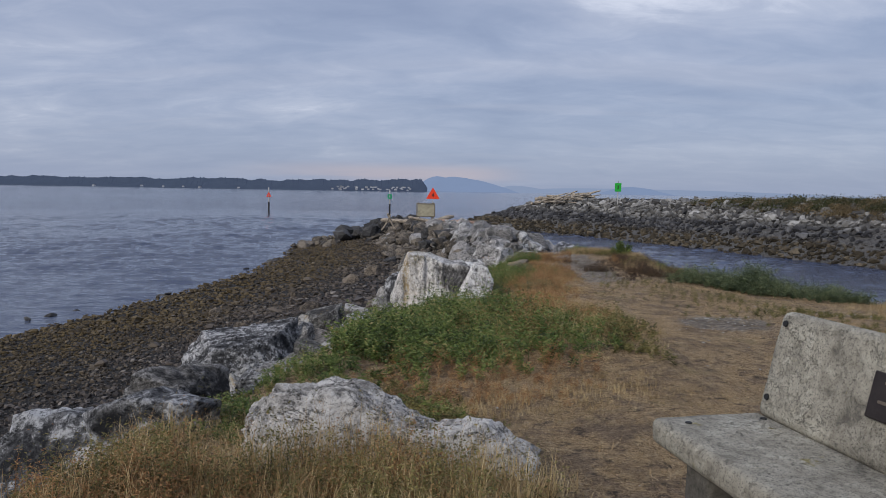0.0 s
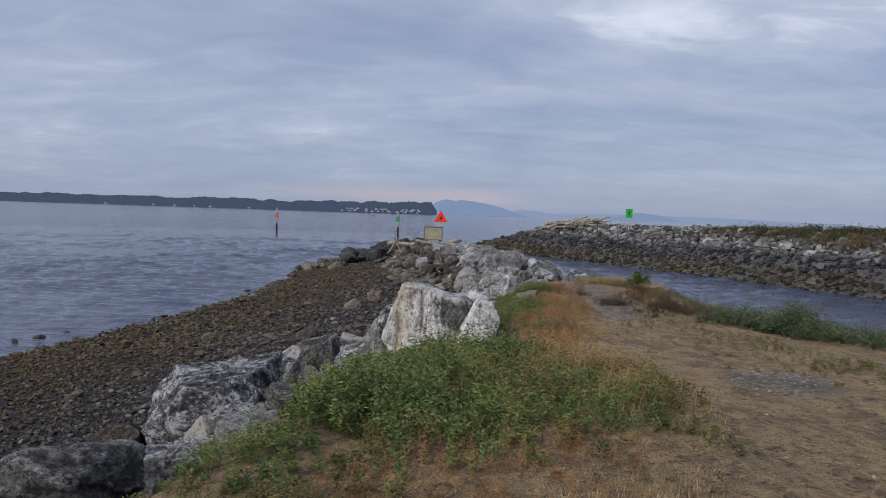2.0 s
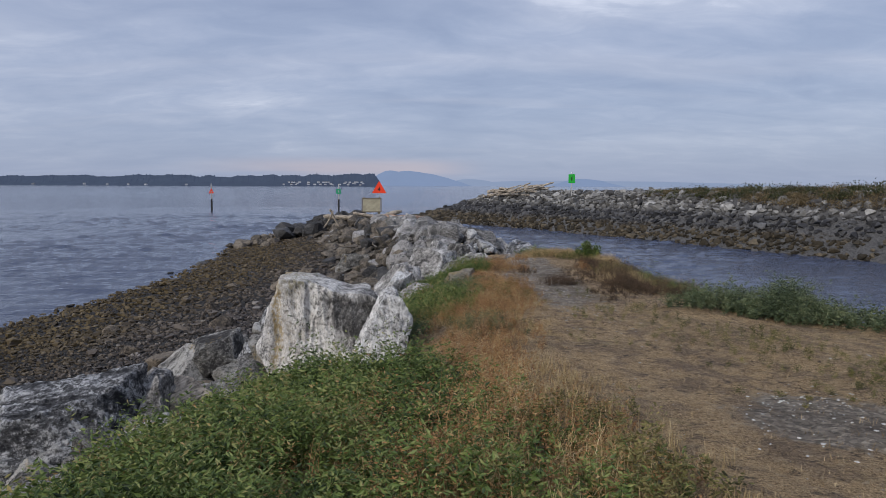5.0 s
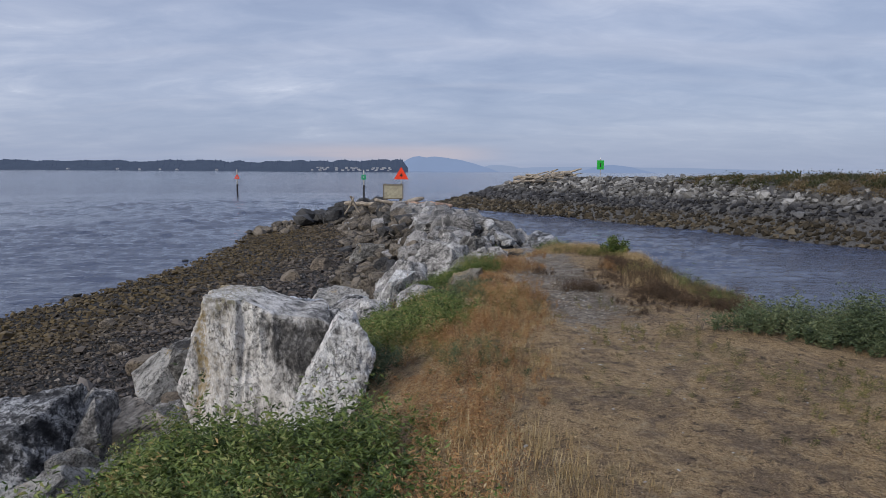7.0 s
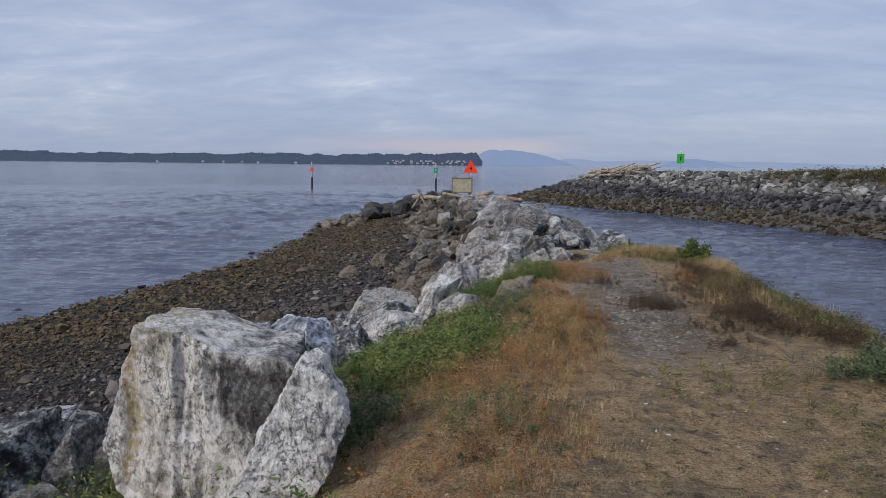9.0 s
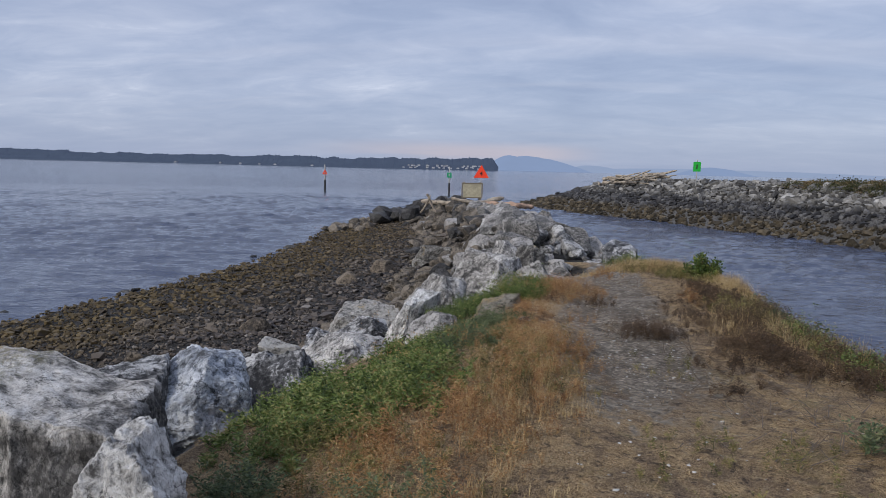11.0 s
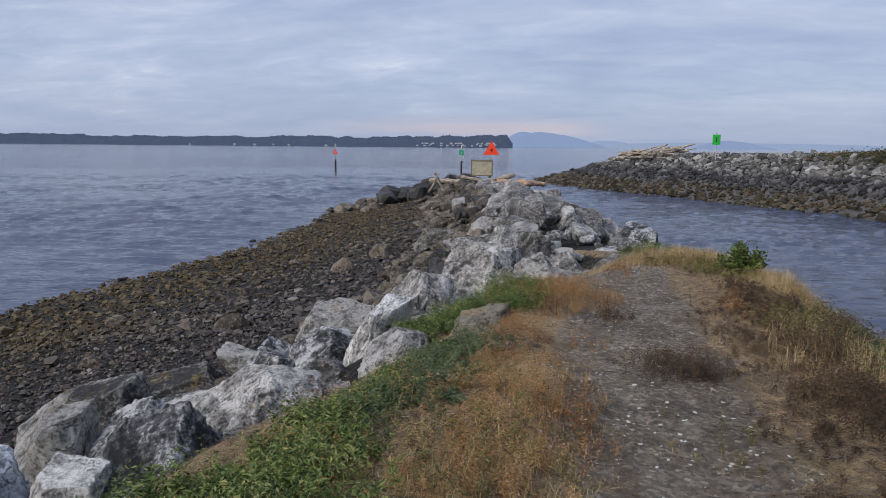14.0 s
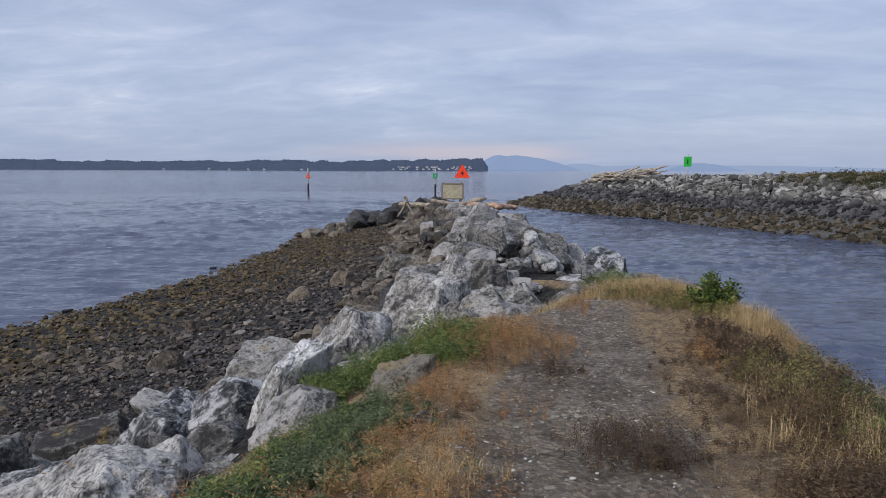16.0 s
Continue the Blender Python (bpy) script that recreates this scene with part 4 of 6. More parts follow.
PEAKED = [(-0.75, -0.25, 0.65, 0.62), (0.3, -0.9, 0.35, 0.74), (0.9, 0.2, 0.35, 0.74), (0, 1, 0.3, 0.85), (0, 0, -1, 1), (0.2, 0, 1, 0.95), (-1, 0, -0.2, 1), (0.7, -0.9, -0.4, 0.9)]
TENT = [(-0.5, -0.5, 0.7, 0.62), (0.9, -0.3, 0.5, 0.66), (0, -1, 0.25, 0.8), (0, 1, 0.3, 0.8), (-1, 0, 0.2, 0.95), (0, 0, -1, 1)]
SHEET = [(-0.25, -0.75, 0.75, 0.62), (-1, -0.1, 0.2, 0.92), (1, -0.2, 0.3, 0.92), (0, 1, 0.2, 0.9), (0, 0, -1, 1), (0.1, 0, 1, 0.9)]
SLOPED = [(-0.60, -0.35, 0.72, 0.50), (0.15, 0.1, 1, 0.86), (0.65, -0.75, 0.10, 0.66), (-0.15, -1, 0.15, 0.72), (1, 0.1, 0.15, 0.84), (0, 1, 0.2, 0.85), (-1, 0, -0.3, 0.95), (0.2, -0.8, -0.6, 0.8), (0, 0, -1, 0.95), (0.6, -0.2, 0.8, 0.80)]
BLOCK = [(-0.12, -0.15, 1, 0.80), (-0.80, -0.25, 0.52, 0.74), (0.12, -1, 0.12, 0.78), (-0.55, -0.80, -0.10, 0.80), (1, -0.3, 0.10, 0.88), (0.5, -0.75, 0.35, 0.84), (0, 1, 0.1, 0.9), (0, 0, -1, 0.95), (-1, 0, -0.3, 0.92), (0.25, -0.5, -0.8, 0.86)]
LEANING = [(-0.75, -0.35, 0.55, 0.42), (0.30, -0.9, 0.25, 0.60), (0.80, -0.1, -0.55, 0.55), (0.1, 0, 1, 0.96), (0, 1, 0, 0.85), (0, 0, -1, 1), (0.9, 0, 0.5, 0.70)]
FLAT = [(-0.15, -0.30, 0.95, 0.50), (0.2, -1, 0.3, 0.80), (-1, -0.2, 0.3, 0.90), (1, 0, 0.25, 0.90), (0, 1, 0.2, 0.85), (0, 0, -1, 0.8), (-0.6, -0.7, 0.2, 0.88)]
SIZE = (0.84, 0.46, 1.0)
BIG = real_planes([(0.0, -0.05, 1, 0.90), (-0.06, -1, 0.08, 0.40), (-0.945, -0.1, 0.327, 0.70), (-0.894, -0.1, -0.447, 0.70), (1, 0.27, 0.08, 0.62), (0, 1, 0.1, 0.38), (0, 0, -1, 0.95), (-0.72, -0.75, 0.05, 0.80), (0.75, -0.7, 0.0, 0.82), (-0.45, 0.1, 0.9, 0.98)], SIZE)
boulder("large upright cream boulder with a dark stain and yellow lichen", boulder_stains(), (-0.15, 13.15, -0.45), SIZE, (0, 0, 0), 3, BIG, 7, 60, 0.05, shape=saddle, top=0.33)
SIZE = (0.48, 0.36, 0.56)
WEDGE = real_planes([(-0.889, -0.12, 0.459, 0.186), (0.878, 0.17, 0.479, 0.41), (1, 0.22, 0, 0.335), (0.894, 0.15, -0.447, 0.246), (0, 0, 1, 0.53), (0.10, -1, 0.25, 0.25), (0, 1, 0.1, 0.28), (0, 0, -1, 0.56), (0.6, -0.75, 0.2, 0.34), (-0.2, -0.6, 0.8, 0.48)], SIZE)
boulder("pale wedge-shaped rock leaning on the large boulder", BOULDER, (0.52, 12.62, -0.28), SIZE, (0, 0, 0), 9, WEDGE, 6, 140, 0.08, top=0.24)
SIZE = (0.56, 0.27, 0.38)
SLAB = real_planes([(0.03, 0, 1, 0.35), (-0.654, -0.1, 0.757, 0.46), (0.45, -0.1, 0.90, 0.352), (-0.1, -1, 0.45, 0.21), (0.1, -0.75, 0.9, 0.32), (0.05, 1, 0.3, 0.25), (0, 0, -1, 0.35), (-1, -0.3, 0.2, 0.47), (1, 0, 0.2, 0.52)], SIZE)
boulder("long flat pale grey slab lying in dry grass", PALE_ROCK, (-0.36, 4.14, 0.06), SIZE, (0, 0, 0), 4, SLAB, 7, 60, 0.07, strata=0.12, top=0.41)
SIZE = (0.32, 0.16, 0.18)
TAIL = real_planes([(0.0, 0, 1, 0.14), (0.51, -0.1, 0.86, 0.125), (-0.3, -0.1, 0.95, 0.15), (0, -1, 0.5, 0.12), (0, 1, 0.3, 0.13), (0, 0, -1, 0.17), (-1, 0, 0, 0.30), (1, -0.1, 0.1, 0.27)], SIZE)
boulder("low tail of pale rock beside the slab", PALE_ROCK, (0.40, 4.03, 0.15), SIZE, (0, 3, -4), 14, TAIL, 6, 140, 0.08, strata=0.12, top=0.265)
boulder("blue-grey veined boulder beside the grass", DARK_MARBLE, (-2.45, 4.95, -0.52), (0.46, 0.42, 0.46), (0, 0, 20), 5, strata=0.10)
boulder("grey rock half sunk in the bank", DARK_MARBLE, (-1.78, 4.85, -0.12), (0.36, 0.40, 0.34), (10, 0, 50), 6, strata=0.10)
boulder("white and blue-grey rock half sunk in the bank", MARBLE, (-2.05, 6.45, -0.45), (0.42, 0.40, 0.38), (0, 8, 10), 16, strata=0.10)
boulder("dark lump of rock at the turf's edge", DARK_MARBLE, (-1.65, 7.1, -0.50), (0.26, 0.24, 0.22), (0, 0, 40), 17, strata=0.10)
boulder("small white rock under green weeds", MARBLE, (-1.15, 8.6, -0.62), (0.22, 0.20, 0.20), (0, 0, 15), 18, strata=0.10)
boulder("large dark block of rock with white patches on the slope", DARK_MARBLE, (-4.35, 15.05, -2.52), (1.22, 0.85, 1.02), (0, -3, 6), 7, BLOCK, 6, 140, 0.06, strata=0.06)
boulder("slanting pale rock leaning on the dark block", MARBLE, (-3.30, 15.75, -2.50), (0.62, 0.55, 0.98), (0, 12, 0), 8, LEANING, 5, strata=0.08)
boulder("low white rock below the slanting one", MARBLE, (-3.38, 14.75, -2.82), (0.46, 0.36, 0.26), (0, -14, 10), 47, FLAT)
boulder("small grey split rock", GREY_ROCK, (-4.0, 14.1, -2.72), (0.44, 0.36, 0.40), (0, -25, 15), 48, TENT)
boulder("pale sloping rock at the foot of the bank", MARBLE, (-3.85, 13.45, -2.95), (0.62, 0.45, 0.34), (0, -12, 12), 49, FLAT)
boulder("blue-grey rock with white streaks", DARK_MARBLE, (-4.70, 13.1, -2.95), (0.75, 0.55, 0.42), (0, 5, 30), 50, BLOCK)
boulder("brown stone on the beach by the dark block", BROWN_ROCK, (-5.75, 14.6, -2.95), (0.55, 0.45, 0.40), (0, 0, 60), 51, SLOPED)
boulder("grey pointed rock low on the bank", GREY_ROCK, (-4.15, 21.3, -2.92), (0.70, 0.55, 0.58), (0, 0, 25), 52, PEAKED)
boulder("rounded grey rock on the slope", GREY_ROCK, (-4.2, 23.0, -3.35), (0.72, 0.65, 0.55), (0, 0, 70), 11, strata=0.10)
boulder("brown rock low on the slope", BROWN_ROCK, (-5.4, 12.3, -2.75), (0.45, 0.4, 0.45), (0, 0, 20), 19)
boulder("dark rock with a white crust beside the stump", DARK_MARBLE, (-3.95, 16.35, -2.25), (0.50, 0.45, 0.50), (0, 0, 30), 12, BLOCK, strata=0.06)
boulder("grey rock half hidden by weeds", GREY_ROCK, (-1.9, 12.9, -1.55), (0.48, 0.45, 0.38), (0, 0, 30), 13, strata=0.10)
# rocks along the weedy edge of the bank
boulder("blue-white boulder behind the large one", BLUE_ROCK, (-0.20, 15.0, -0.52), (0.47, 0.40, 0.50), (0, 0, 12), 21, SLOPED, 6, 140, 0.06)
boulder("dark brown rock with a white vein by the blue one", DARK_MARBLE, (-0.66, 14.65, -0.58), (0.44, 0.38, 0.40), (0, 0, 40), 53, BLOCK)
boulder("grey upright stone behind the blue boulder", GREY_ROCK, (-1.38, 17.5, -1.20), (0.25, 0.25, 0.32), (0, 0, 20), 54, BLOCK)
boulder("grey peaked stone with pale veins", DARK_MARBLE, (-0.74, 17.65, -1.22), (0.40, 0.35, 0.32), (0, 0, 0), 55, TENT)
boulder("broad blue-grey rock below the weeds", DARK_MARBLE, (-0.20, 17.05, -1.22), (0.56, 0.42, 0.48), (0, 6, 12), 22, TENT, strata=0.06)
boulder("small white rock between grey ones", BOULDER, (-0.72, 16.75, -1.12), (0.26, 0.22, 0.20), (0, 10, 0), 39, FLAT)
boulder("large boulder with a pale sloping face and a dark side", PALE_ROCK, (0.14, 18.05, -1.17), (0.70, 0.55, 0.58), (0, 0, 4), 23, SLOPED, 6, 140, 0.06)
boulder("pale flat slab below the large boulder", PALE_ROCK, (-0.92, 18.7, -1.60), (0.58, 0.50, 0.42), (0, -12, 8), 40, FLAT, strata=0.06)
boulder("grey stone tucked under the weeds", DARK_MARBLE, (0.72, 18.4, -1.22), (0.28, 0.26, 0.30), (0, 0, 30), 56, SLOPED)
boulder("white and blue rock in the heap", PALE_ROCK, (0.10, 19.25, -1.42), (0.34, 0.30, 0.34), (0, 0, 20), 65, TENT)
boulder("small dark rock in the heap", GREY_ROCK, (0.62, 18.95, -1.36), (0.26, 0.24, 0.26), (0, 0, 70), 66, BLOCK)
boulder("mottled rock wedged in the heap", MARBLE, (0.10, 20.2, -1.52), (0.36, 0.32, 0.34), (0, 0, 40), 67, SLOPED)
boulder("pale low stone under the pointed rock", MARBLE, (0.55, 19.5, -1.42), (0.27, 0.25, 0.22), (0, 0, 10), 57, FLAT)
boulder("broken grey rocks in a heap", DARK_MARBLE, (-2.24, 20.9, -2.36), (0.66, 0.40, 0.34), (0, -8, 10), 58, FLAT)
boulder("long low dark slab with a pale end", GREY_ROCK, (-4.22, 24.5, -3.28), (0.86, 0.42, 0.40), (0, -10, 14), 59, FLAT)
boulder("dark and white rock at the foot of the slope", DARK_MARBLE, (-0.75, 20.6, -1.75), (0.45, 0.42, 0.48), (0, 0, 40), 24, PEAKED)
boulder("mottled boulder among smaller rocks", DARK_MARBLE, (-0.38, 21.6, -1.68), (0.52, 0.44, 0.54), (0, 0, 10), 41, SLOPED)
boulder("grey mottled rock with a round top", DARK_MARBLE, (-1.5, 22.6, -2.05), (0.42, 0.40, 0.42), (0, 0, 5), 25, strata=0.10)
boulder("grey rounded rock among the rubble", GREY_ROCK, (-3.2, 25.3, -3.0), (0.62, 0.5, 0.46), (0, 0, 60), 26, strata=0.10)
boulder("split grey rock with a flat face", GREY_ROCK, (-3.7, 21.3, -2.62), (0.66, 0.52, 0.50), (0, -8, 10), 42, BLOCK)
boulder("broad grey boulder behind the thin slab", GREY_ROCK, (-1.1, 25.1, -2.25), (0.92, 0.75, 0.68), (0, 0, 20), 43, strata=0.10)
boulder("tall thin white slab standing on edge", BOULDER, (0.36, 21.2, -1.32), (0.24, 0.42, 0.78), (0, 22, -14), 27, BLOCK, 5, 140, 0.05)
boulder("small white pointed rock among green weeds", MARBLE, (1.04, 19.74, -1.00), (0.42, 0.36, 0.36), (0, 0, -6), 28, SLOPED, 5, 140, 0.05)
boulder("overhanging rock topped with ochre moss", MOSS_ROCK, (1.90, 19.9, -0.84), (0.36, 0.34, 0.40), (0, -6, -8), 29, BLOCK, 5, 60, 0.08)
boulder("small grey stone beside the path", GREY_ROCK, (2.35, 18.6, -0.52), (0.11, 0.09, 0.14), (0, 0, 0), 30, None, 4)
boulder("pale stone in the weeds", MARBLE, (1.75, 16.3, -0.55), (0.22, 0.10, 0.10), (0, 0, 30), 31, None, 4)
boulder("white sloping slab of rock with brown stains", PALE_ROCK, (0.62, 23.4, -1.42), (0.74, 0.66, 0.78), (0, -6, -4), 32, SLOPED, 6, 140, 0.06, strata=0.08)
boulder("white fractured rock behind the slab", PALE_ROCK, (1.42, 25.0, -1.18), (0.72, 0.62, 0.80), (0, 0, -24), 33, SHEET, 6, 140, 0.06)
boulder("dark leaning rock between pale ones", GREY_ROCK, (2.0, 24.1, -1.05), (0.45, 0.34, 0.36), (0, -25, 10), 44, strata=0.10)
boulder("grey rock spotted with lichen", GREY_ROCK, (2.55, 24.5, -0.98), (0.46, 0.36, 0.38), (0, 0, 20), 37, TENT)
boulder("tall rough grey rock on the crest", GREY_ROCK, (2.35, 27.4, -1.32), (0.62, 0.65, 0.86), (0, 0, 15), 34, PEAKED, 5, 140, 0.08)
boulder("pale speckled rock on the crest", PALE_ROCK, (1.75, 27.6, -1.10), (0.70, 0.62, 0.72), (0, 0, 75), 35, strata=0.10)
boulder("high pale rock on the crest", MARBLE, (2.45, 34.8, -1.45), (0.95, 0.85, 0.95), (0, 0, 30), 45, PEAKED)
boulder("white-topped rock at the end of the path", PALE_ROCK, (3.60, 27.0, -1.28), (0.58, 0.44, 0.36), (0, 6, -15), 36, SHEET)
boulder("brown and grey rock on the channel side", GREY_ROCK, (6.15, 31.0, -1.72), (0.75, 0.60, 0.62), (0, 0, 30), 38, SLOPED)
boulder("dark broken rock where the path ends", DARK_MARBLE, (4.35, 28.9, -1.42), (0.62, 0.50, 0.48), (0, 0, 15), 60, BLOCK)
boulder("grey flat rock beyond the path", GREY_ROCK, (5.15, 29.9, -1.52), (0.70, 0.50, 0.46), (0, -8, 20), 61, FLAT)
boulder("grey rock among darker ones beyond the path", GREY_ROCK, (4.25, 31.2, -1.60), (0.70, 0.60, 0.56), (0, 0, 50), 62, SLOPED)
boulder("mottled grey rock on the channel side", DARK_MARBLE, (5.35, 33.0, -1.55), (0.80, 0.65, 0.70), (0, 0, 70), 63, BLOCK)
boulder("small pale rock beside the white-topped one", MARBLE, (3.05, 25.6, -1.00), (0.42, 0.34, 0.30), (0, 0, 20), 64, TENT)
boulder("grey boulder on the beach side of the crest", GREY_ROCK, (-2.45, 45.4, -3.2), (0.95, 0.8, 0.65), (0, 0, 10), 46, strata=0.10)

# ---- the rubble of the spit ----


def build_jetty():
    jetty = tagged(new("rock_spit"), "spit of tumbled pale and brown rocks", "jetty", kind="structure")
    r = np.random.default_rng(33)
    rows = []
    # the western slope beside the turf
    for _ in range(430):
        y = 1 + 33 * r.uniform() ** 0.7
        a, toe = along(EDGE_W, y), along(TOE_W, y)
        t = r.uniform(0.34 if 11 < y < 24 else 0.15, 1.15)
        rows.append((a + (toe - a) * t, y, (0.14 + 0.30 * r.uniform() ** 1.6) * (1.2 if y > 15 else 1.0), t))
    # crest and both flanks
    for _ in range(2300):
        y = 22.6 + 74 * r.uniform() ** 1.15
        toe, e = along(TOE_W, y), along(SHORE_E, y)
        t = r.uniform(-0.06, 1.0)
        x = toe + (e - toe) * t
        if y < 28.5 and along(EDGE_W, y) - 0.3 < x or y < 34 and x > 6.4:
            continue
        rows.append((x, y, (0.17 + 0.50 * r.uniform() ** 2.0) * np.interp(t, (0, 0.3, 0.6, 1), (0.75, 1.2, 1.1, 0.8)) * np.interp(y, (25, 60, 95), (0.85, 1.1, 1.25)), 0.3))
    # dark rocks round the tip
    for _ in range(110):
        y = r.uniform(80, 93)
        rows.append((r.uniform(-13.2, -4.5), y, r.uniform(0.45, 1.1), 2.0))
    for _ in range(90):
        y = r.uniform(76, 95)
        rows.append((r.uniform(-18.0, -12.0), y, r.uniform(0.25, 0.6), 0.3))
    rows = np.array(rows)
    x, y, size, t = rows.T
    # small stones only where the turf meets the rocks
    size = size * np.where((y > 22) & (y < 33) & (x > 2.2), 0.55, 1.0)
    z = height(x, y) + size * 0.38 + np.where(t > 1.5, 0.5 * r.uniform(size=len(x)), 0)
    # the crest stands up in a heap
    lump = np.exp(-((x - np.interp(y, (25, 35, 56, 81), (2.2, 2.6, 1.0, -2.2))) / 1.5) ** 2) * ((y > 26) & (y < 88))
    z = z + lump * np.interp(y, (26, 34, 52, 66, 85), (0.1, 0.45, 0.25, -0.1, -0.35))
    where = np.stack([x, y, z], 1)
    sizes = size[:, None] * r.uniform(0.8, 1.3, (len(x), 3)) * np.array([1.1, 1.0, 0.8])
    kind = np.where(t > 1.5, 3, np.where(z < -2.6, 2, np.where(r.uniform(size=len(x)) < 0.28, 0, 1)))
    kind = np.where((kind == 2) & (r.uniform(size=len(x)) < 0.18), 1, kind)
    west = np.interp(y, (24, 35, 56, 81), (0.6, 0.9, -0.6, -3.4)) - x
    chance = r.uniform(size=len(x))
    kind = np.where((kind < 2) & (y > 24) & (west > 0.3 * chance), np.where(chance < 0.62, 2, np.where(chance < 0.86, 3, 1)), kind)
    mats = (MARBLE, GREY_ROCK, BROWN_ROCK, BLACK_ROCK)
    near = np.argsort(np.where(t > 1.5, 999, y))[:298]
    rest = np.setdiff1d(np.arange(len(x)), near)
    pool = [[mesh_data("rock", *hewn(4 if j < 3 else 3, random_planes(np.random.default_rng(100 + 10 * k + j), 9), 160, 0.05, j + k), mats[k], True, 24) for j in range(7)] for k in range(4)]
    for i in near:
        ob = new("rock", pool[kind[i]][i % 3 if size[i] > 0.42 else 3 + i % 4])
        ob.parent = jetty
        ob.location, ob.scale, ob.rotation_euler = where[i], sizes[i], (r.uniform(-0.4, 0.4), r.uniform(-0.4, 0.4), r.uniform(0, 6.28))
    shapes = [hewn(3, random_planes(np.random.default_rng(200 + j), 9), 160, 0.05, j) for j in range(14)]
    plainer = [shard(230 + j, 16) for j in range(16)]
    for k, name in enumerate(("pale_rubble", "grey_rubble", "brown_rubble", "dark_rubble")):
        at = rest[kind[rest] == k]
        if len(at):
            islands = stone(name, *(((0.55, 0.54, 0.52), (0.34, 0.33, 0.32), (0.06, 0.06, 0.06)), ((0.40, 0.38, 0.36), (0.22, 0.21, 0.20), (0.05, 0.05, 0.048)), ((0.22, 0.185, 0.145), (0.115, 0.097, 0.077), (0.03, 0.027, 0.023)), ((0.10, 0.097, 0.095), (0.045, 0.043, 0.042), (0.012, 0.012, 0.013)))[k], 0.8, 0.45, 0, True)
            for close in (True, False):
                those = at[(y[at] < 52) == close]
                if len(those):
                    ob = scattered(name, shapes if close else plainer, where[those], sizes[those], r.uniform(0, 6.28, len(those)), islands)
                    ob.parent = jetty
                    tagged(ob, kind="stuff")


build_jetty()


def build_cobbles():
    r = np.random.default_rng(44)
    fine = [shard(300 + j, 11) for j in range(16)]
    rough = [shard(330 + j, 10) for j in range(16)]

    def lay(name, count, y0, y1, small, large, shapes, power=1.0):
        y = y0 + (y1 - y0) * r.uniform(size=count) ** power
        w, toe = along(SHORE_W, y), along(TOE_W, y)
        x = (w - 0.6) + (toe + 1.6 - w + 0.6) * r.uniform(size=count)
        size = small + (large - small) * r.uniform(size=count) ** 2.2
        z = height(x, y) + size * r.uniform(0.1, 0.55, count)
        sizes = size[:, None] * r.uniform(0.75, 1.35, (count, 3)) * np.array([1.15, 1.0, 0.80])
        return tagged(scattered(name, shapes, np.stack([x, y, z], 1), sizes, r.uniform(0, 6.28, count), COBBLES), "beach of dark grey and brown cobbles with weed", "cobbles", kind="stuff")

    lay("cobbles", 25000, 4, 34, 0.028, 0.090, fine, 0.95)
    lay("cobbles", 12000, 30, 92, 0.06, 0.16, rough, 1.2)
    lay("beach_stones", 150, 4, 80, 0.11, 0.26, [shard(360 + j, 14) for j in range(10)])
    # stones standing in the shallows
    for k, (x, y, s) in enumerate(((-17.8, 43.3, 0.30), (-17.6, 43.9, 0.20), (-20.4, 36.0, 0.3), (-20.9, 34.9, 0.2), (-16.4, 64.5, 0.55), (-16.0, 65.8, 0.4), (-19.9, 37.6, 0.18), (-17.0, 58.5, 0.22))):
        boulder("dark stone awash at the water's edge", BLACK_ROCK, (x, y, WL + 0.02), (s * 1.3, s, s * 0.6), (0, 0, 40 * k), 70 + k, None, 3, 10, 0.05, "stones awash at the water's edge")
    for k, (x, y, s) in enumerate(((-5.8, 41.6, 0.5), (-7.9, 36.5, 0.35), (-10.9, 33.0, 0.34), (-8.0, 27.5, 0.30), (-6.0, 24.2, 0.42), (-9.0, 44.5, 0.3), (-5.9, 30.8, 0.4), (-5.2, 19.6, 0.45), (-6.7, 16.3, 0.4), (-5.0, 45.5, 0.6))):
        boulder("brown-grey stone on the cobble beach", BROWN_ROCK, (x, y, float(height(x, y)) + 0.25 * s), (s * 1.2, s, s * 0.8), (0, 0, 67 * k), 80 + k, PEAKED if k % 3 == 0 else None, 4, 14, 0.06, "stones on the beach")


build_cobbles()

# ---- plants ----


def blades(base, tall, wide, lean, r, curl=0.5, arch=0.6):
    """Grass blades of three triangles each."""
    n = len(base)
    a = r.uniform(0, 2 * np.pi, n)
    out = np.stack([np.cos(a), np.sin(a), np.zeros(n)], 1)
    side = np.stack([-np.sin(a), np.cos(a), np.zeros(n)], 1) * (wide / 2)[:, None]
    up = np.array([0, 0, 1.0])
    mid = base + out * (lean * tall * 0.4)[:, None] + up * (tall * arch * np.sqrt(np.maximum(1 - 0.5 * lean ** 2, 0.1)))[:, None]
    tip = base + out * (lean * tall * (0.8 + curl * 0.4))[:, None] + up * (tall * np.sqrt(np.maximum(1 - np.minimum(lean, 0.98) ** 2, 0.02)))[:, None]
    v = np.stack([base - side, base + side, mid - side * 0.7, mid + side * 0.7, tip], 1).reshape(-1, 3)
    k = np.arange(n)[:, None] * 5
    f = np.concatenate([k + np.array([[0, 1, 3]]), k + np.array([[0, 3, 2]]), k + np.array([[2, 3, 4]])], 0)
    return v, f


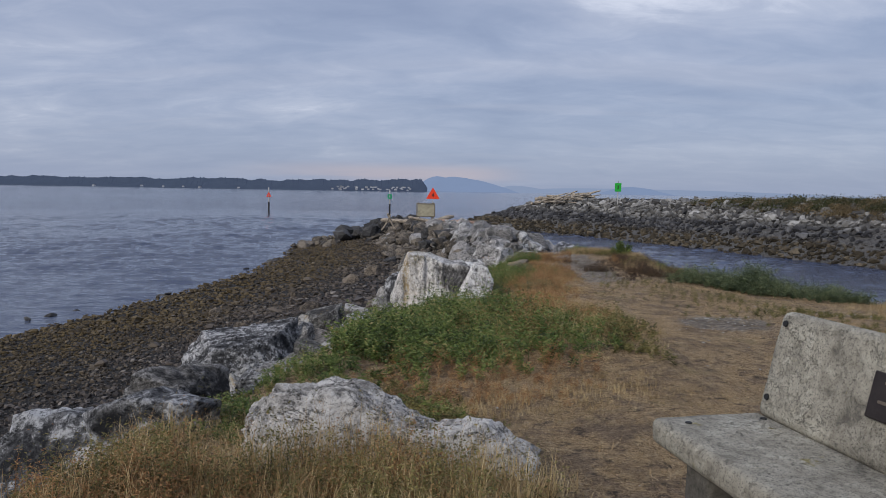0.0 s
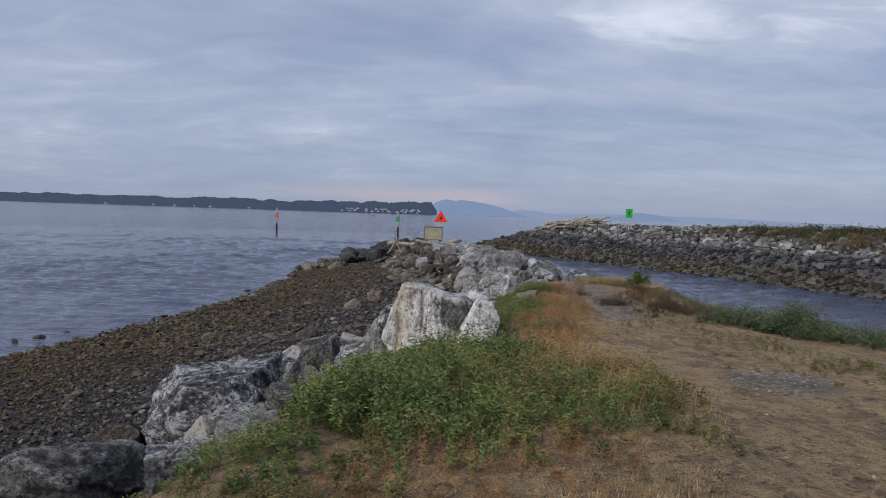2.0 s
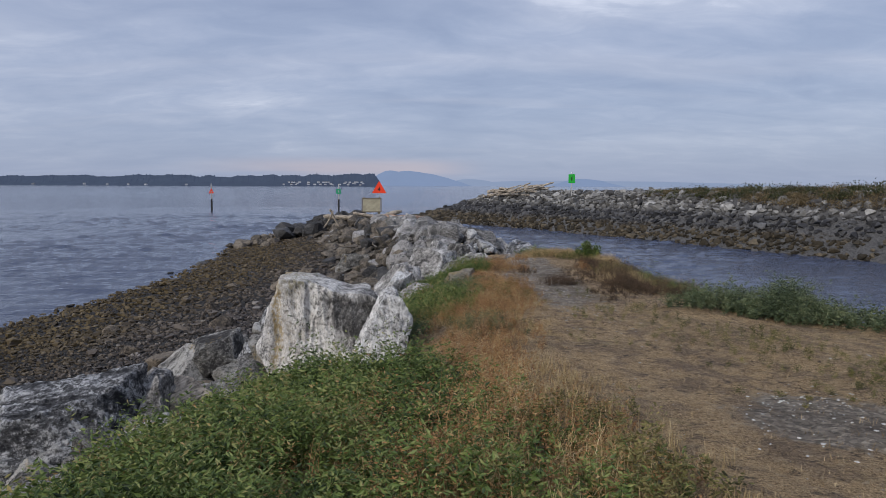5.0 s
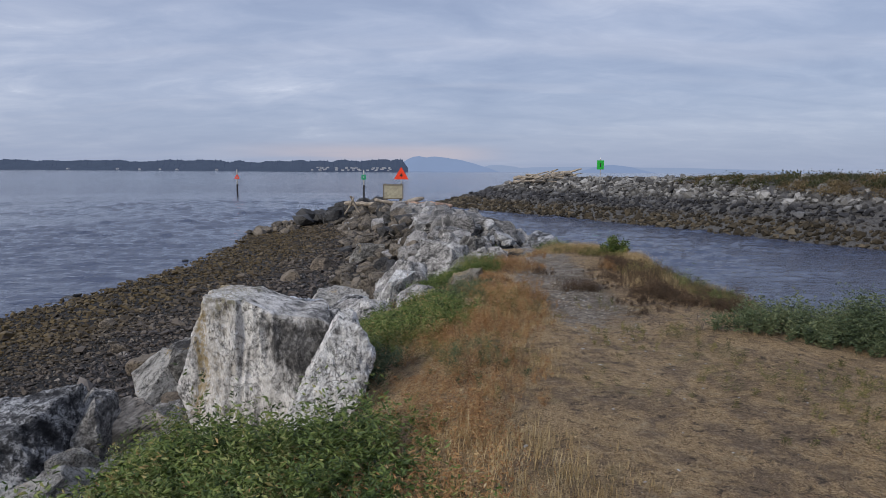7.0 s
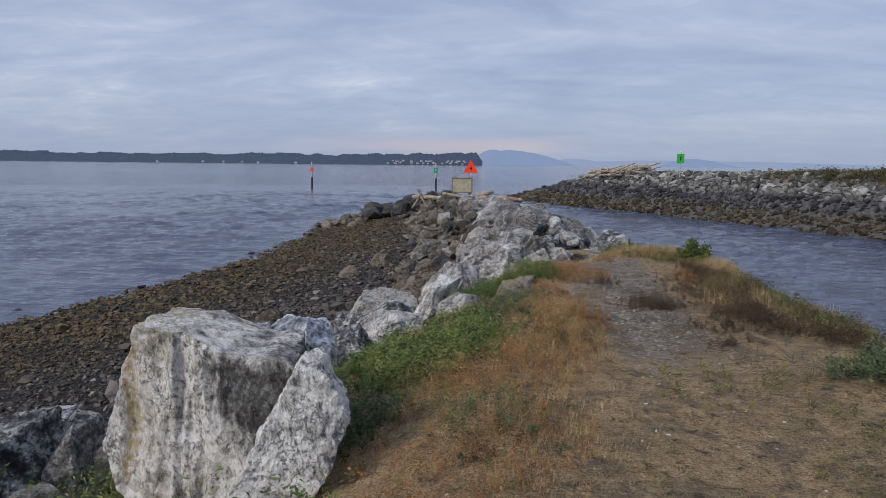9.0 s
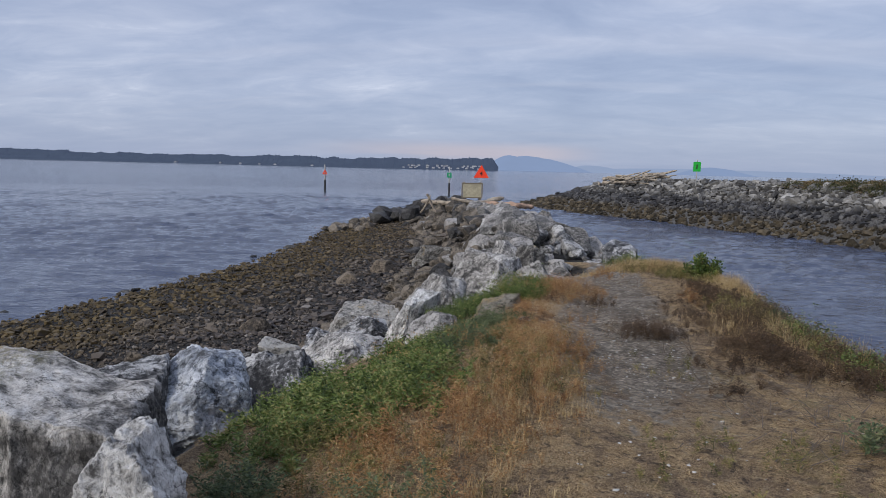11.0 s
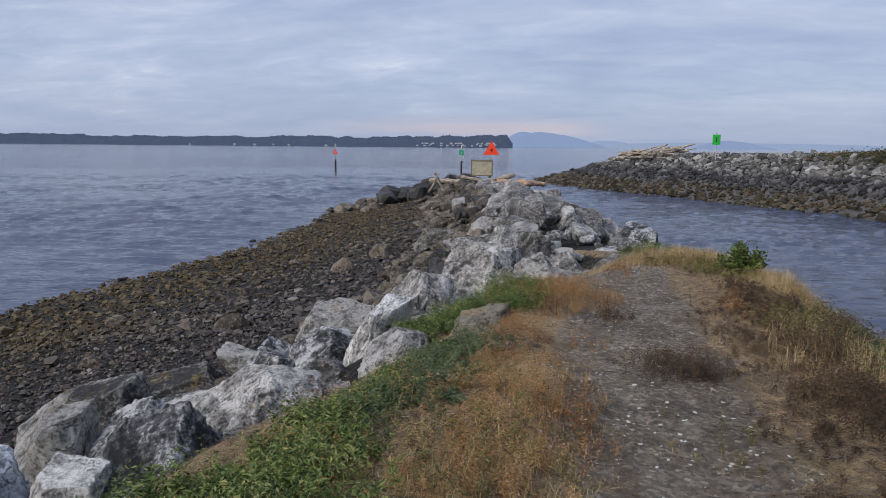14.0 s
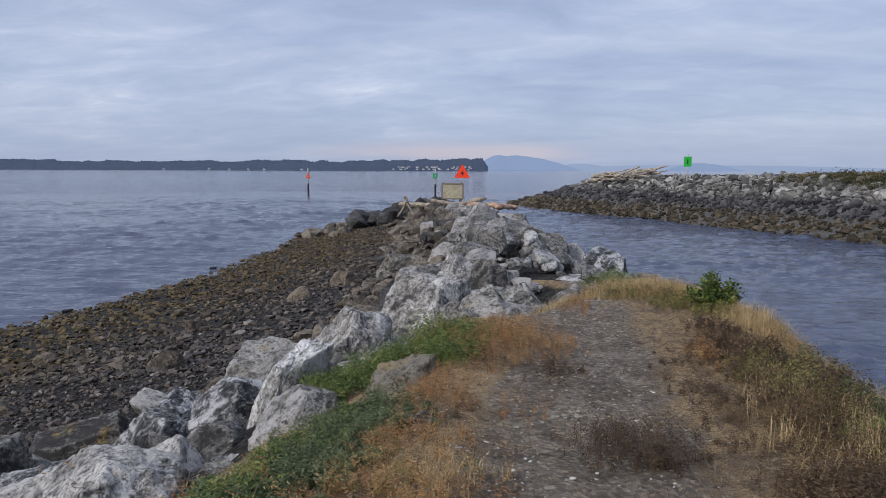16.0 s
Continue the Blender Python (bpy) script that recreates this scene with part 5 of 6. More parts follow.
def leaves(at, way, size, ratio, r):
    """Small leaves: two triangles folded along the rib."""
    n = len(at)
    way = way / np.linalg.norm(way, axis=1)[:, None]
    side = np.cross(way, r.normal(size=(n, 3)))
    side /= np.linalg.norm(side, axis=1)[:, None] + 1e-6
    fold = np.cross(way, side)
    s = size[:, None]
    v = np.stack([at, at + way * s * 0.5 + side * s * ratio + fold * s * 0.1, at + way * s, at + way * s * 0.5 - side * s * ratio + fold * s * 0.1], 1).reshape(-1, 3)
    k = np.arange(n)[:, None] * 4
    return v, np.concatenate([k + np.array([[0, 1, 2]]), k + np.array([[0, 2, 3]])], 0)


def join(sets):
    vs, fs, base = [], [], 0
    for v, f in sets:
        vs.append(v)
        fs.append(f + base)
        base += len(v)
    return np.concatenate(vs), np.concatenate(fs)


def spots(patch, count, r):
    """Random places in a patch (centre, half width, half length), thinner at its ragged rim, kept on the land."""
    cx, cy, rx, ry = patch
    p = r.normal(size=(count * 3, 2)) * 0.52
    edge = np.hypot(p[:, 0], p[:, 1]) + 0.28 * fbm2(p[:, 0] * rx + cx, p[:, 1] * ry + cy, 1.7, 3, 17)
    p = p[edge < 0.98][:count]
    x, y = cx + p[:, 0] * rx, cy + p[:, 1] * ry
    return x, y, np.clip(1 - np.hypot(p[:, 0], p[:, 1]), 0, 1)


def weeds(patches, r):
    """Bushy weeds: tussocks of leaning stems, set with small leaves towards their tops. Patch rows: centre, half sizes, height, plants a square metre, leaf length."""
    sets = []
    for cx, cy, rx, ry, tall, dense, leaf in patches:
        x, y, mid = spots((cx, cy, rx, ry), int(dense * 2.35 * rx * ry), r)
        # tussocks: tall in their middles, low in the gaps between them
        cell = 0.16 + 0.35 * tall
        gx, gy = x / cell + 0.6 * fbm2(x, y, 3.0, 2, 41), y / cell + 0.6 * fbm2(x, y, 3.0, 2, 43)
        ix, iy = np.floor(gx).astype(np.int64), np.floor(gy).astype(np.int64)
        near, lift = np.full(len(x), 9.0), np.ones(len(x))
        for i in (-1, 0, 1):
            for j in (-1, 0, 1):
                away = np.hypot(ix + i + hash3(ix + i, iy + j, ix * 0, 3) - gx, iy + j + hash3(ix + i, iy + j, ix * 0, 4) - gy)
                lift = np.where(away < near, 0.55 + 0.75 * hash3(ix + i, iy + j, ix * 0, 5), lift)
                near = np.minimum(near, away)
        h = tall * (0.55 + 0.7 * mid) * lift * np.clip(1.25 - 0.95 * near, 0.35, 1.25) * r.uniform(0.8, 1.2, len(x))
        z = height(x, y)
        stems, per = 5, 14
        m = len(x) * stems
        a, spread = r.uniform(0, 2 * np.pi, m), r.uniform(0.05, 0.7, m)
        way = np.stack([np.cos(a) * spread, np.sin(a) * spread, np.ones(m)], 1)
        root = np.repeat(np.stack([x, y, z], 1), stems, 0)
        high = np.repeat(h, stems) * r.uniform(0.6, 1.1, m)
        t = 1.05 - 0.92 * r.uniform(size=(m, per)) ** 1.2
        at = root[:, None] + way[:, None] * (high[:, None] * t)[..., None]
        at = at + r.normal(size=at.shape) * 0.012
        b = r.uniform(0, 2 * np.pi, m * per)
        dirs = np.stack([np.cos(b), np.sin(b), r.uniform(-0.1, 0.9, m * per)], 1)
        sets.append(leaves(at.reshape(-1, 3), dirs, leaf * r.uniform(0.42, 1.08, m * per), 0.18, r))
        some = r.uniform(size=m) < 0.25
        sets.append(blades(root[some], high[some] * 1.0, np.full(some.sum(), 0.004), np.minimum(spread[some], 0.85), r))
    return join(sets)


def tufts(patches, r):
    """Tall grass in tufts. Patch rows: centre, half sizes, height, tufts a square metre."""
    sets = []
    for cx, cy, rx, ry, tall, dense in patches:
        x, y, mid = spots((cx, cy, rx, ry), int(dense * 3.1 * rx * ry), r)
        per = 15
        z = height(x, y)
        root = np.repeat(np.stack([x, y, z], 1), per, 0)
        root[:, :2] += r.normal(size=(len(root), 2)) * 0.035
        h = np.repeat(tall * (0.5 + 0.6 * mid), per) * r.uniform(0.45, 1.2, len(root))
        sets.append(blades(root, h, r.uniform(0.002, 0.0045, len(root)), r.uniform(0.15, 0.98, len(root)), r))
    return join(sets)


def plant(name, label, category, arrays, mat):
    return tagged(new(name, mesh_data(name, *arrays, mat)), label, category, kind="stuff")


def build_plants():
    r = np.random.default_rng(55)
    plant("green_weeds", "dense green leafy weeds on the bank", "weeds", weeds([
        (0.25, 8.9, 1.55, 2.5, 0.36, 105, 0.050), (-0.55, 8.4, 0.75, 1.7, 0.34, 110, 0.050), (0.4, 10.9, 1.1, 1.0, 0.36, 120, 0.050), (1.2, 8.0, 1.0, 1.5, 0.26, 50, 0.040), (-0.95, 6.6, 0.6, 1.0, 0.14, 80, 0.034), (-1.2, 5.0, 0.8, 0.7, 0.13, 80, 0.030),
        (-1.25, 13.3, 0.4, 0.5, 0.5, 110, 0.045), (0.75, 14.5, 0.6, 0.9, 0.22, 110, 0.042), (1.35, 15.2, 0.6, 1.1, 0.24, 115, 0.044), (0.95, 14.9, 0.6, 0.9, 0.26, 100, 0.044), (1.25, 16.2, 0.5, 0.8, 0.20, 110, 0.040), (0.75, 15.3, 0.4, 0.6, 0.24, 100, 0.038), (1.45, 17.2, 0.4, 0.8, 0.16, 100, 0.034),
        (1.3, 17.8, 0.3, 0.6, 0.14, 120, 0.034), (1.3, 18.7, 0.3, 0.5, 0.14, 120, 0.034), (1.2, 16.9, 0.3, 0.5, 0.16, 110, 0.036), (1.5, 18.3, 0.4, 0.7, 0.13, 110, 0.034), (1.55, 19.3, 0.35, 0.5, 0.16, 110, 0.034), (1.55, 20.6, 0.45, 0.7, 0.22, 120, 0.038), (1.25, 20.2, 0.45, 0.4, 0.24, 150, 0.036), (2.3, 20.2, 0.35, 0.4, 0.24, 130, 0.036), (2.35, 20.7, 0.5, 0.5, 0.30, 90, 0.038), (1.5, 20.9, 0.7, 0.5, 0.24, 110, 0.036), (1.0, 20.7, 0.4, 0.5, 0.24, 110, 0.036), (2.1, 21.2, 0.6, 0.4, 0.26, 110, 0.036), (-0.4, 5.2, 0.9, 0.5, 0.12, 60, 0.04), (4.7, 26.4, 0.7, 0.5, 0.25, 60, 0.04), (5.4, 18.3, 0.4, 0.7, 0.22, 60, 0.04), (6.2, 17.6, 0.5, 1.0, 0.26, 80, 0.04), (5.7, 17.0, 0.4, 0.6, 0.28, 110, 0.04)], r), GREEN_WEED)
    plant("grey_green_weeds", "low grey-green shrubby weeds", "weeds", weeds([
        (6.0, 14.3, 1.6, 0.8, 0.40, 190, 0.05), (7.6, 13.2, 1.2, 0.9, 0.40, 190, 0.05), (1.5, 16.9, 0.6, 0.9, 0.16, 80, 0.036),
        (5.8, 19.0, 0.5, 2.0, 0.24, 70, 0.05), (0.75, 13.35, 0.38, 0.40, 0.34, 190, 0.036), (1.7, 12.9, 0.6, 0.8, 0.2, 30, 0.03), (1.6, 18.6, 0.45, 0.6, 0.15, 150, 0.036), (1.75, 17.7, 0.5, 0.7, 0.15, 150, 0.036), (1.95, 18.6, 0.4, 0.6, 0.13, 120, 0.034), (1.35, 19.1, 0.35, 0.35, 0.16, 160, 0.036), (1.7, 19.3, 0.4, 0.3, 0.18, 150, 0.036)], r), BLUE_WEED)
    plant("rust_weeds", "withered rust-orange weeds", "weeds", weeds([
        (1.55, 13.9, 0.5, 0.6, 0.24, 110, 0.022), (1.9, 14.7, 0.45, 0.6, 0.24, 90, 0.022), (1.65, 12.6, 0.75, 1.7, 0.20, 75, 0.019), (1.2, 11.6, 0.5, 0.5, 0.26, 80, 0.019), (0.3, 8.6, 1.6, 2.4, 0.42, 16, 0.019), (1.15, 8.5, 0.55, 0.9, 0.44, 85, 0.024), (1.75, 8.4, 0.5, 1.2, 0.26, 75, 0.022), (0.1, 7.2, 0.8, 0.4, 0.24, 60, 0.020), (-0.15, 3.62, 0.45, 0.20, 0.36, 130, 0.018), (-1.05, 3.75, 0.35, 0.2, 0.36, 120, 0.018), (0.9, 6.7, 0.8, 0.6, 0.16, 60, 0.022), (0.0, 6.5, 0.8, 0.5, 0.14, 60, 0.020), (2.0, 14.0, 0.45, 0.7, 0.22, 70, 0.019), (-0.75, 3.2, 0.4, 0.3, 0.30, 110, 0.018), (-0.9, 3.6, 0.35, 0.25, 0.34, 120, 0.018), (0.15, 3.6, 0.35, 0.2, 0.30, 70, 0.018), (2.2, 15.4, 0.45, 1.1, 0.22, 60, 0.020), (2.45, 16.3, 0.5, 1.0, 0.22, 75, 0.022), (2.6, 17.2, 0.45, 1.1, 0.22, 60, 0.020), (2.2, 16.0, 0.9, 2.6, 0.20, 14, 0.024), (1.3, 16.5, 0.9, 2.0, 0.30, 7, 0.024), (2.3, 19.4, 0.4, 0.7, 0.20, 60, 0.020), (3.4, 20.9, 0.3, 0.4, 0.2, 60, 0.019), (2.8, 20.6, 0.65, 0.9, 0.26, 80, 0.022), (2.2, 18.2, 0.45, 0.5, 0.16, 90, 0.020), (2.35, 19.0, 0.35, 0.4, 0.18, 90, 0.020), (2.1, 17.4, 0.4, 0.6, 0.18, 90, 0.020), (2.9, 18.9, 0.35, 0.35, 0.16, 50, 0.018),
        (2.9, 21.3, 0.7, 0.7, 0.22, 100, 0.022), (3.8, 23.3, 0.3, 0.6, 0.22, 70, 0.024), (0.4, 5.8, 1.3, 0.55, 0.12, 75, 0.018), (0.95, 8.2, 0.35, 0.5, 0.46, 90, 0.028), (0.55, 9.4, 0.35, 0.5, 0.44, 60, 0.028), (1.4, 9.8, 0.5, 0.8, 0.38, 80, 0.028), (1.5, 11.0, 0.5, 0.7, 0.28, 60, 0.024),
        (-1.2, 3.4, 0.6, 0.5, 0.32, 90, 0.018), (-0.3, 3.3, 0.9, 0.4, 0.26, 25, 0.016), (-0.35, 3.72, 0.6, 0.12, 0.36, 90, 0.016), (4.7, 20.5, 0.3, 0.5, 0.2, 50, 0.03), (5.9, 20.3, 0.5, 1.6, 0.26, 25, 0.024)], r), RUST_WEED)
    plant("olive_weeds", "dull olive weeds among dry grass", "weeds", weeds([
        (5.2, 19.4, 0.4, 1.2, 0.30, 90, 0.036), (5.9, 18.0, 0.5, 0.8, 0.32, 90, 0.036), (6.3, 19.6, 0.7, 3.2, 0.28, 55, 0.036), (-0.6, 5.6, 1.0, 0.9, 0.12, 60, 0.03), (-1.5, 3.9, 0.5, 0.6, 0.16, 70, 0.03), (-0.7, 3.45, 0.8, 0.35, 0.36, 170, 0.022), (0.0, 3.78, 0.55, 0.12, 0.38, 170, 0.022), (0.1, 3.35, 0.7, 0.3, 0.28, 110, 0.022), (-1.35, 3.5, 0.4, 0.35, 0.34, 110, 0.022), (5.4, 23.6, 0.7, 1.2, 0.24, 60, 0.04), (-0.2, 4.9, 1.2, 0.5, 0.11, 80, 0.032), (2.1, 15.8, 0.6, 1.2, 0.20, 45, 0.028), (2.5, 16.4, 0.5, 1.6, 0.18, 25, 0.022), (1.5, 13.4, 0.9, 1.6, 0.18, 20, 0.022), (1.2, 13.9, 0.5, 0.5, 0.24, 70, 0.026), (2.2, 21.2, 0.5, 0.5, 0.26, 60, 0.03), (4.6, 24.6, 0.5, 0.6, 0.26, 50, 0.03),
        (4.3, 12.2, 1.1, 1.3, 0.14, 20, 0.024), (3.6, 14.0, 0.9, 1.0, 0.14, 15, 0.024), (4.6, 10.4, 1.4, 1.2, 0.10, 14, 0.022), (2.9, 12.4, 0.5, 0.9, 0.10, 8, 0.018), (1.9, 8.2, 0.5, 1.8, 0.2, 40, 0.04), (5.5, 9.5, 1.6, 2.0, 0.06, 25, 0.025), (3.6, 16.6, 0.6, 0.6, 0.13, 14, 0.02), (2.0, 17.6, 0.5, 0.6, 0.16, 40, 0.024)], r), OLIVE_WEED)
    plant("brown_weeds", "dead dark brown weed stalks", "weeds", weeds([
        (4.95, 18.4, 0.45, 1.8, 0.24, 120, 0.028), (5.1, 21.0, 0.5, 1.6, 0.24, 80, 0.03), (5.5, 19.4, 0.7, 2.2, 0.28, 90, 0.03), (6.2, 18.4, 0.7, 2.0, 0.28, 60, 0.03), (3.68, 18.1, 0.46, 0.50, 0.28, 250, 0.020), (4.75, 17.2, 0.5, 0.9, 0.26, 170, 0.028), (5.4, 16.4, 0.6, 0.8, 0.22, 90, 0.03),
        (4.1, 15.9, 0.4, 0.4, 0.10, 40, 0.025), (5.7, 17.4, 0.5, 1.3, 0.24, 80, 0.03), (3.3, 19.8, 0.3, 0.5, 0.2, 60, 0.025), (2.75, 19.9, 0.25, 0.3, 0.28, 60, 0.018), (4.45, 19.3, 0.3, 1.6, 0.10, 90, 0.02), (4.2, 16.8, 0.3, 0.8, 0.08, 70, 0.02), (2.5, 17.6, 0.6, 1.0, 0.20, 14, 0.018)], r), BROWN_WEED)
    plant("dry_grass", "tall dry straw-coloured grass", "grass", tufts([
        (-0.85, 3.45, 1.0, 0.50, 0.36, 60), (-0.45, 3.68, 0.75, 0.18, 0.42, 120), (0.30, 3.72, 0.6, 0.14, 0.32, 150), (-0.25, 3.80, 0.65, 0.10, 0.42, 200), (0.25, 3.40, 0.75, 0.38, 0.28, 80), (-0.2, 3.0, 1.2, 0.4, 0.24, 70), (1.7, 10.6, 0.8, 1.2, 0.16, 60), (2.1, 13.0, 0.6, 1.3, 0.09, 50), (5.3, 25.0, 0.9, 1.2, 0.26, 110),
        (5.9, 22.4, 0.5, 2.4, 0.28, 120), (2.1, 9.0, 0.4, 2.2, 0.10, 60), (1.5, 6.0, 0.8, 1.0, 0.05, 60), (-1.5, 4.6, 0.5, 0.6, 0.25, 70),
        (2.2, 15.2, 0.5, 1.4, 0.18, 40), (2.6, 17.2, 0.5, 1.3, 0.14, 20), (2.5, 15.6, 0.5, 1.3, 0.13, 45), (6.3, 19.6, 0.5, 2.6, 0.42, 110), (5.1, 18.6, 0.6, 1.8, 0.34, 42), (5.8, 17.4, 0.5, 1.0, 0.36, 45), (6.9, 20.5, 0.7, 4.0, 0.36, 70), (6.2, 24.2, 0.8, 1.6, 0.32, 90), (1.2, 8.6, 1.3, 1.8, 0.36, 22), (0.5, 5.6, 1.5, 0.6, 0.07, 50), (2.9, 21.0, 0.7, 0.8, 0.20, 30), (4.4, 25.0, 0.9, 0.9, 0.28, 80), (7.6, 11.5, 1.2, 1.6, 0.15, 50), (-0.2, 5.4, 1.3, 0.5, 0.10, 40), (3.5, 24.2, 0.5, 0.8, 0.22, 50)], r), DRY_GRASS)
    # short turf all over the top, thin on the bare grit
    n = 440000
    y = 1.0 + 24 * r.uniform(size=n) ** 1.25
    a, b = along(EDGE_W, y), along(EDGE_E, y)
    x = a - 0.1 + (b + 0.5 - a) * r.uniform(size=n)
    keep = r.uniform(size=n) > 0.95 * gravel_share(x, y) + 0.35 * (fbm2(x, y, 1.1, 3, 5) > 0.15) + 0.80 * (fbm2(x, y, 4.0, 3, 6) > -0.05)
    x, y = x[keep], y[keep]
    # straws lying crosswise on each other
    t, long = r.uniform(0, 6.28, len(x)), 0.012 + 0.065 * r.uniform(size=len(x)) ** 2.4
    way = np.stack([np.cos(t), np.sin(t), r.uniform(-0.05, 0.30, len(x))], 1)
    side = np.stack([-np.sin(t), np.cos(t), r.uniform(-0.5, 0.5, len(x))], 1) * r.uniform(0.0008, 0.0018, len(x))[:, None]
    root = np.stack([x, y, height(x, y) + r.uniform(0.002, 0.018, len(x))], 1)
    tip = root + way * long[:, None]
    v = np.stack([root - side, root + side, tip + side * 0.5, tip - side * 0.5], 1).reshape(-1, 3)
    k = np.arange(len(x))[:, None] * 4
    f = np.concatenate([k + np.array([[0, 1, 2]]), k + np.array([[0, 2, 3]])], 0)
    n = 8000
    y = 1.5 + 24 * r.uniform(size=n) ** 1.15
    x = along(EDGE_W, y) + (along(EDGE_E, y) + 0.3 - along(EDGE_W, y)) * r.uniform(size=n)
    keep = r.uniform(size=n) > 0.9 * gravel_share(x, y) + 0.8 * (fbm2(x, y, 1.6, 3, 15) > 0.1)
    x, y = x[keep], y[keep]
    root = np.repeat(np.stack([x, y, height(x, y)], 1), 9, 0)
    root[:, :2] += r.normal(size=(len(root), 2)) * 0.03
    clumps = blades(root, r.uniform(0.015, 0.06, len(root)), r.uniform(0.002, 0.004, len(root)), r.uniform(0.4, 0.98, len(root)), r, 0.5, 0.4)
    v, f = join([(v, f), clumps])
    plant("turf", "short trampled dry grass", "grass", (v, f), TURF)


TURF = leaf_material("trampled_turf", [(0.0, (0.08, 0.056, 0.022)), (0.35, (0.27, 0.180, 0.090)), (0.75, (0.46, 0.33, 0.175)), (1.0, (0.60, 0.46, 0.27))], 0.8, 0.1)
build_plants()


def build_bush():
    """A small round bush with stout stems and upright oval leaves."""
    thing = new("bush")
    r = np.random.default_rng(61)
    n = 46
    a, out = r.uniform(0, 6.28, n), r.uniform(0.05, 0.38, n)
    top = np.stack([np.cos(a) * out, np.sin(a) * out, r.uniform(0.18, 0.50, n) * (1 - 0.5 * (out / 0.38) ** 2) + 0.05], 1)
    bm = bmesh.new()
    for t in top:
        end = Vector(t)
        turn = end.to_track_quat("Z", "Y").to_matrix().to_4x4()
        bmesh.ops.create_cone(bm, segments=5, radius1=0.008, radius2=0.003, depth=end.length, matrix=turn @ Matrix.Translation((0, 0, end.length / 2)))
    part("stems", bm, TWIG, thing)
    per = 34
    t = r.uniform(0.45, 1.05, (n, per))[..., None]
    at = (top[:, None] * t + r.normal(size=(n, per, 3)) * 0.028).reshape(-1, 3)
    b = r.uniform(0, 6.28, n * per)
    dirs = np.stack([np.cos(b), np.sin(b), r.uniform(0.1, 1.2, n * per)], 1)
    v, f = leaves(at, dirs, r.uniform(0.04, 0.075, n * per), 0.32, r)
    crown = new("crown", mesh_data("crown", v, f, BUSH_LEAF))
    crown.parent = thing
    return tagged(thing, "small round bush with yellow-green leaves on the bank", "bush")


BUSH_AT = (5.6, 23.6)
bush = build_bush()
bush.matrix_basis = pose(BUSH_AT[0], BUSH_AT[1], float(height(*BUSH_AT)) - 0.02)


def build_chips():
    """White shell and stone chips on the grit, and dead twigs across the path."""
    r = np.random.default_rng(71)
    n = 26000
    y = 2 + 24 * r.uniform(size=n)
    x = along(EDGE_W, y) + (along(EDGE_E, y) - along(EDGE_W, y)) * r.uniform(size=n)
    keep = r.uniform(size=n) < gravel_share(x, y) ** 1.3 * 0.8 + 0.012
    x, y = x[keep], y[keep]
    shapes = [hewn(1, random_planes(np.random.default_rng(400 + j), 6, 0.6), 8, 0.0, j) for j in range(6)]
    size = 0.0035 + 0.014 * r.uniform(size=len(x)) ** 2.6
    sizes = size[:, None] * r.uniform(0.6, 1.4, (len(x), 3)) * np.array([1.2, 1, 0.45])
    tagged(scattered("shell_chips", shapes, np.stack([x, y, height(x, y) + 0.004], 1), sizes, r.uniform(0, 6.28, len(x)), SHELL), "scattered white shell and stone chips", "gravel", kind="stuff")
    n = 110
    x, y = 3.62 + r.normal(size=n) * 0.20, 9.75 + r.normal(size=n) * 0.20
    sizes = (0.004 + 0.013 * r.uniform(size=n) ** 2)[:, None] * r.uniform(0.6, 1.4, (n, 3)) * np.array([1.2, 1, 0.45])
    tagged(scattered("shell_chips", shapes, np.stack([x, y, height(x, y) + 0.006], 1), sizes, r.uniform(0, 6.28, n), SHELL), "patch of white broken shell on the turf", "gravel", kind="stuff")
    n = 1100
    y = 14 + 11 * r.uniform(size=n)
    x = np.interp(y, (14, 25), (4.25, 4.8)) + r.normal(size=n) * 0.38
    root = np.stack([x, y, height(x, y) + 0.02], 1)
    v, f = blades(root, r.uniform(0.1, 0.35, n), r.uniform(0.006, 0.014, n), np.full(n, 0.995), r, 0.5, 0.08)
    plant("twigs", "dead twigs lying across the path", "twigs", (v, f), TWIG)


build_chips()

# ---- the concrete bench ----


def rounded_box(size, centre, round_by=0.02, cut=2, turn=None):
    bm = bmesh.new()
    bmesh.ops.create_cube(bm, size=1, matrix=Matrix.Translation(centre) @ (turn or Matrix()) @ Matrix.Diagonal((*size, 1)))
    bmesh.ops.bevel(bm, geom=bm.edges[:], offset=round_by, segments=cut + 1, profile=0.5, affect="EDGES")
    return bm


def worn(bm, amount, seed):
    """Breaks up flat cast faces a little."""
    bmesh.ops.subdivide_edges(bm, edges=[e for e in bm.edges if e.calc_length() > 0.08], cuts=5, use_grid_fill=True)
    for v in bm.verts:
        v.co += v.normal * amount * noise.noise(v.co * 9 + Vector((seed, 0, 0)))
    return bm


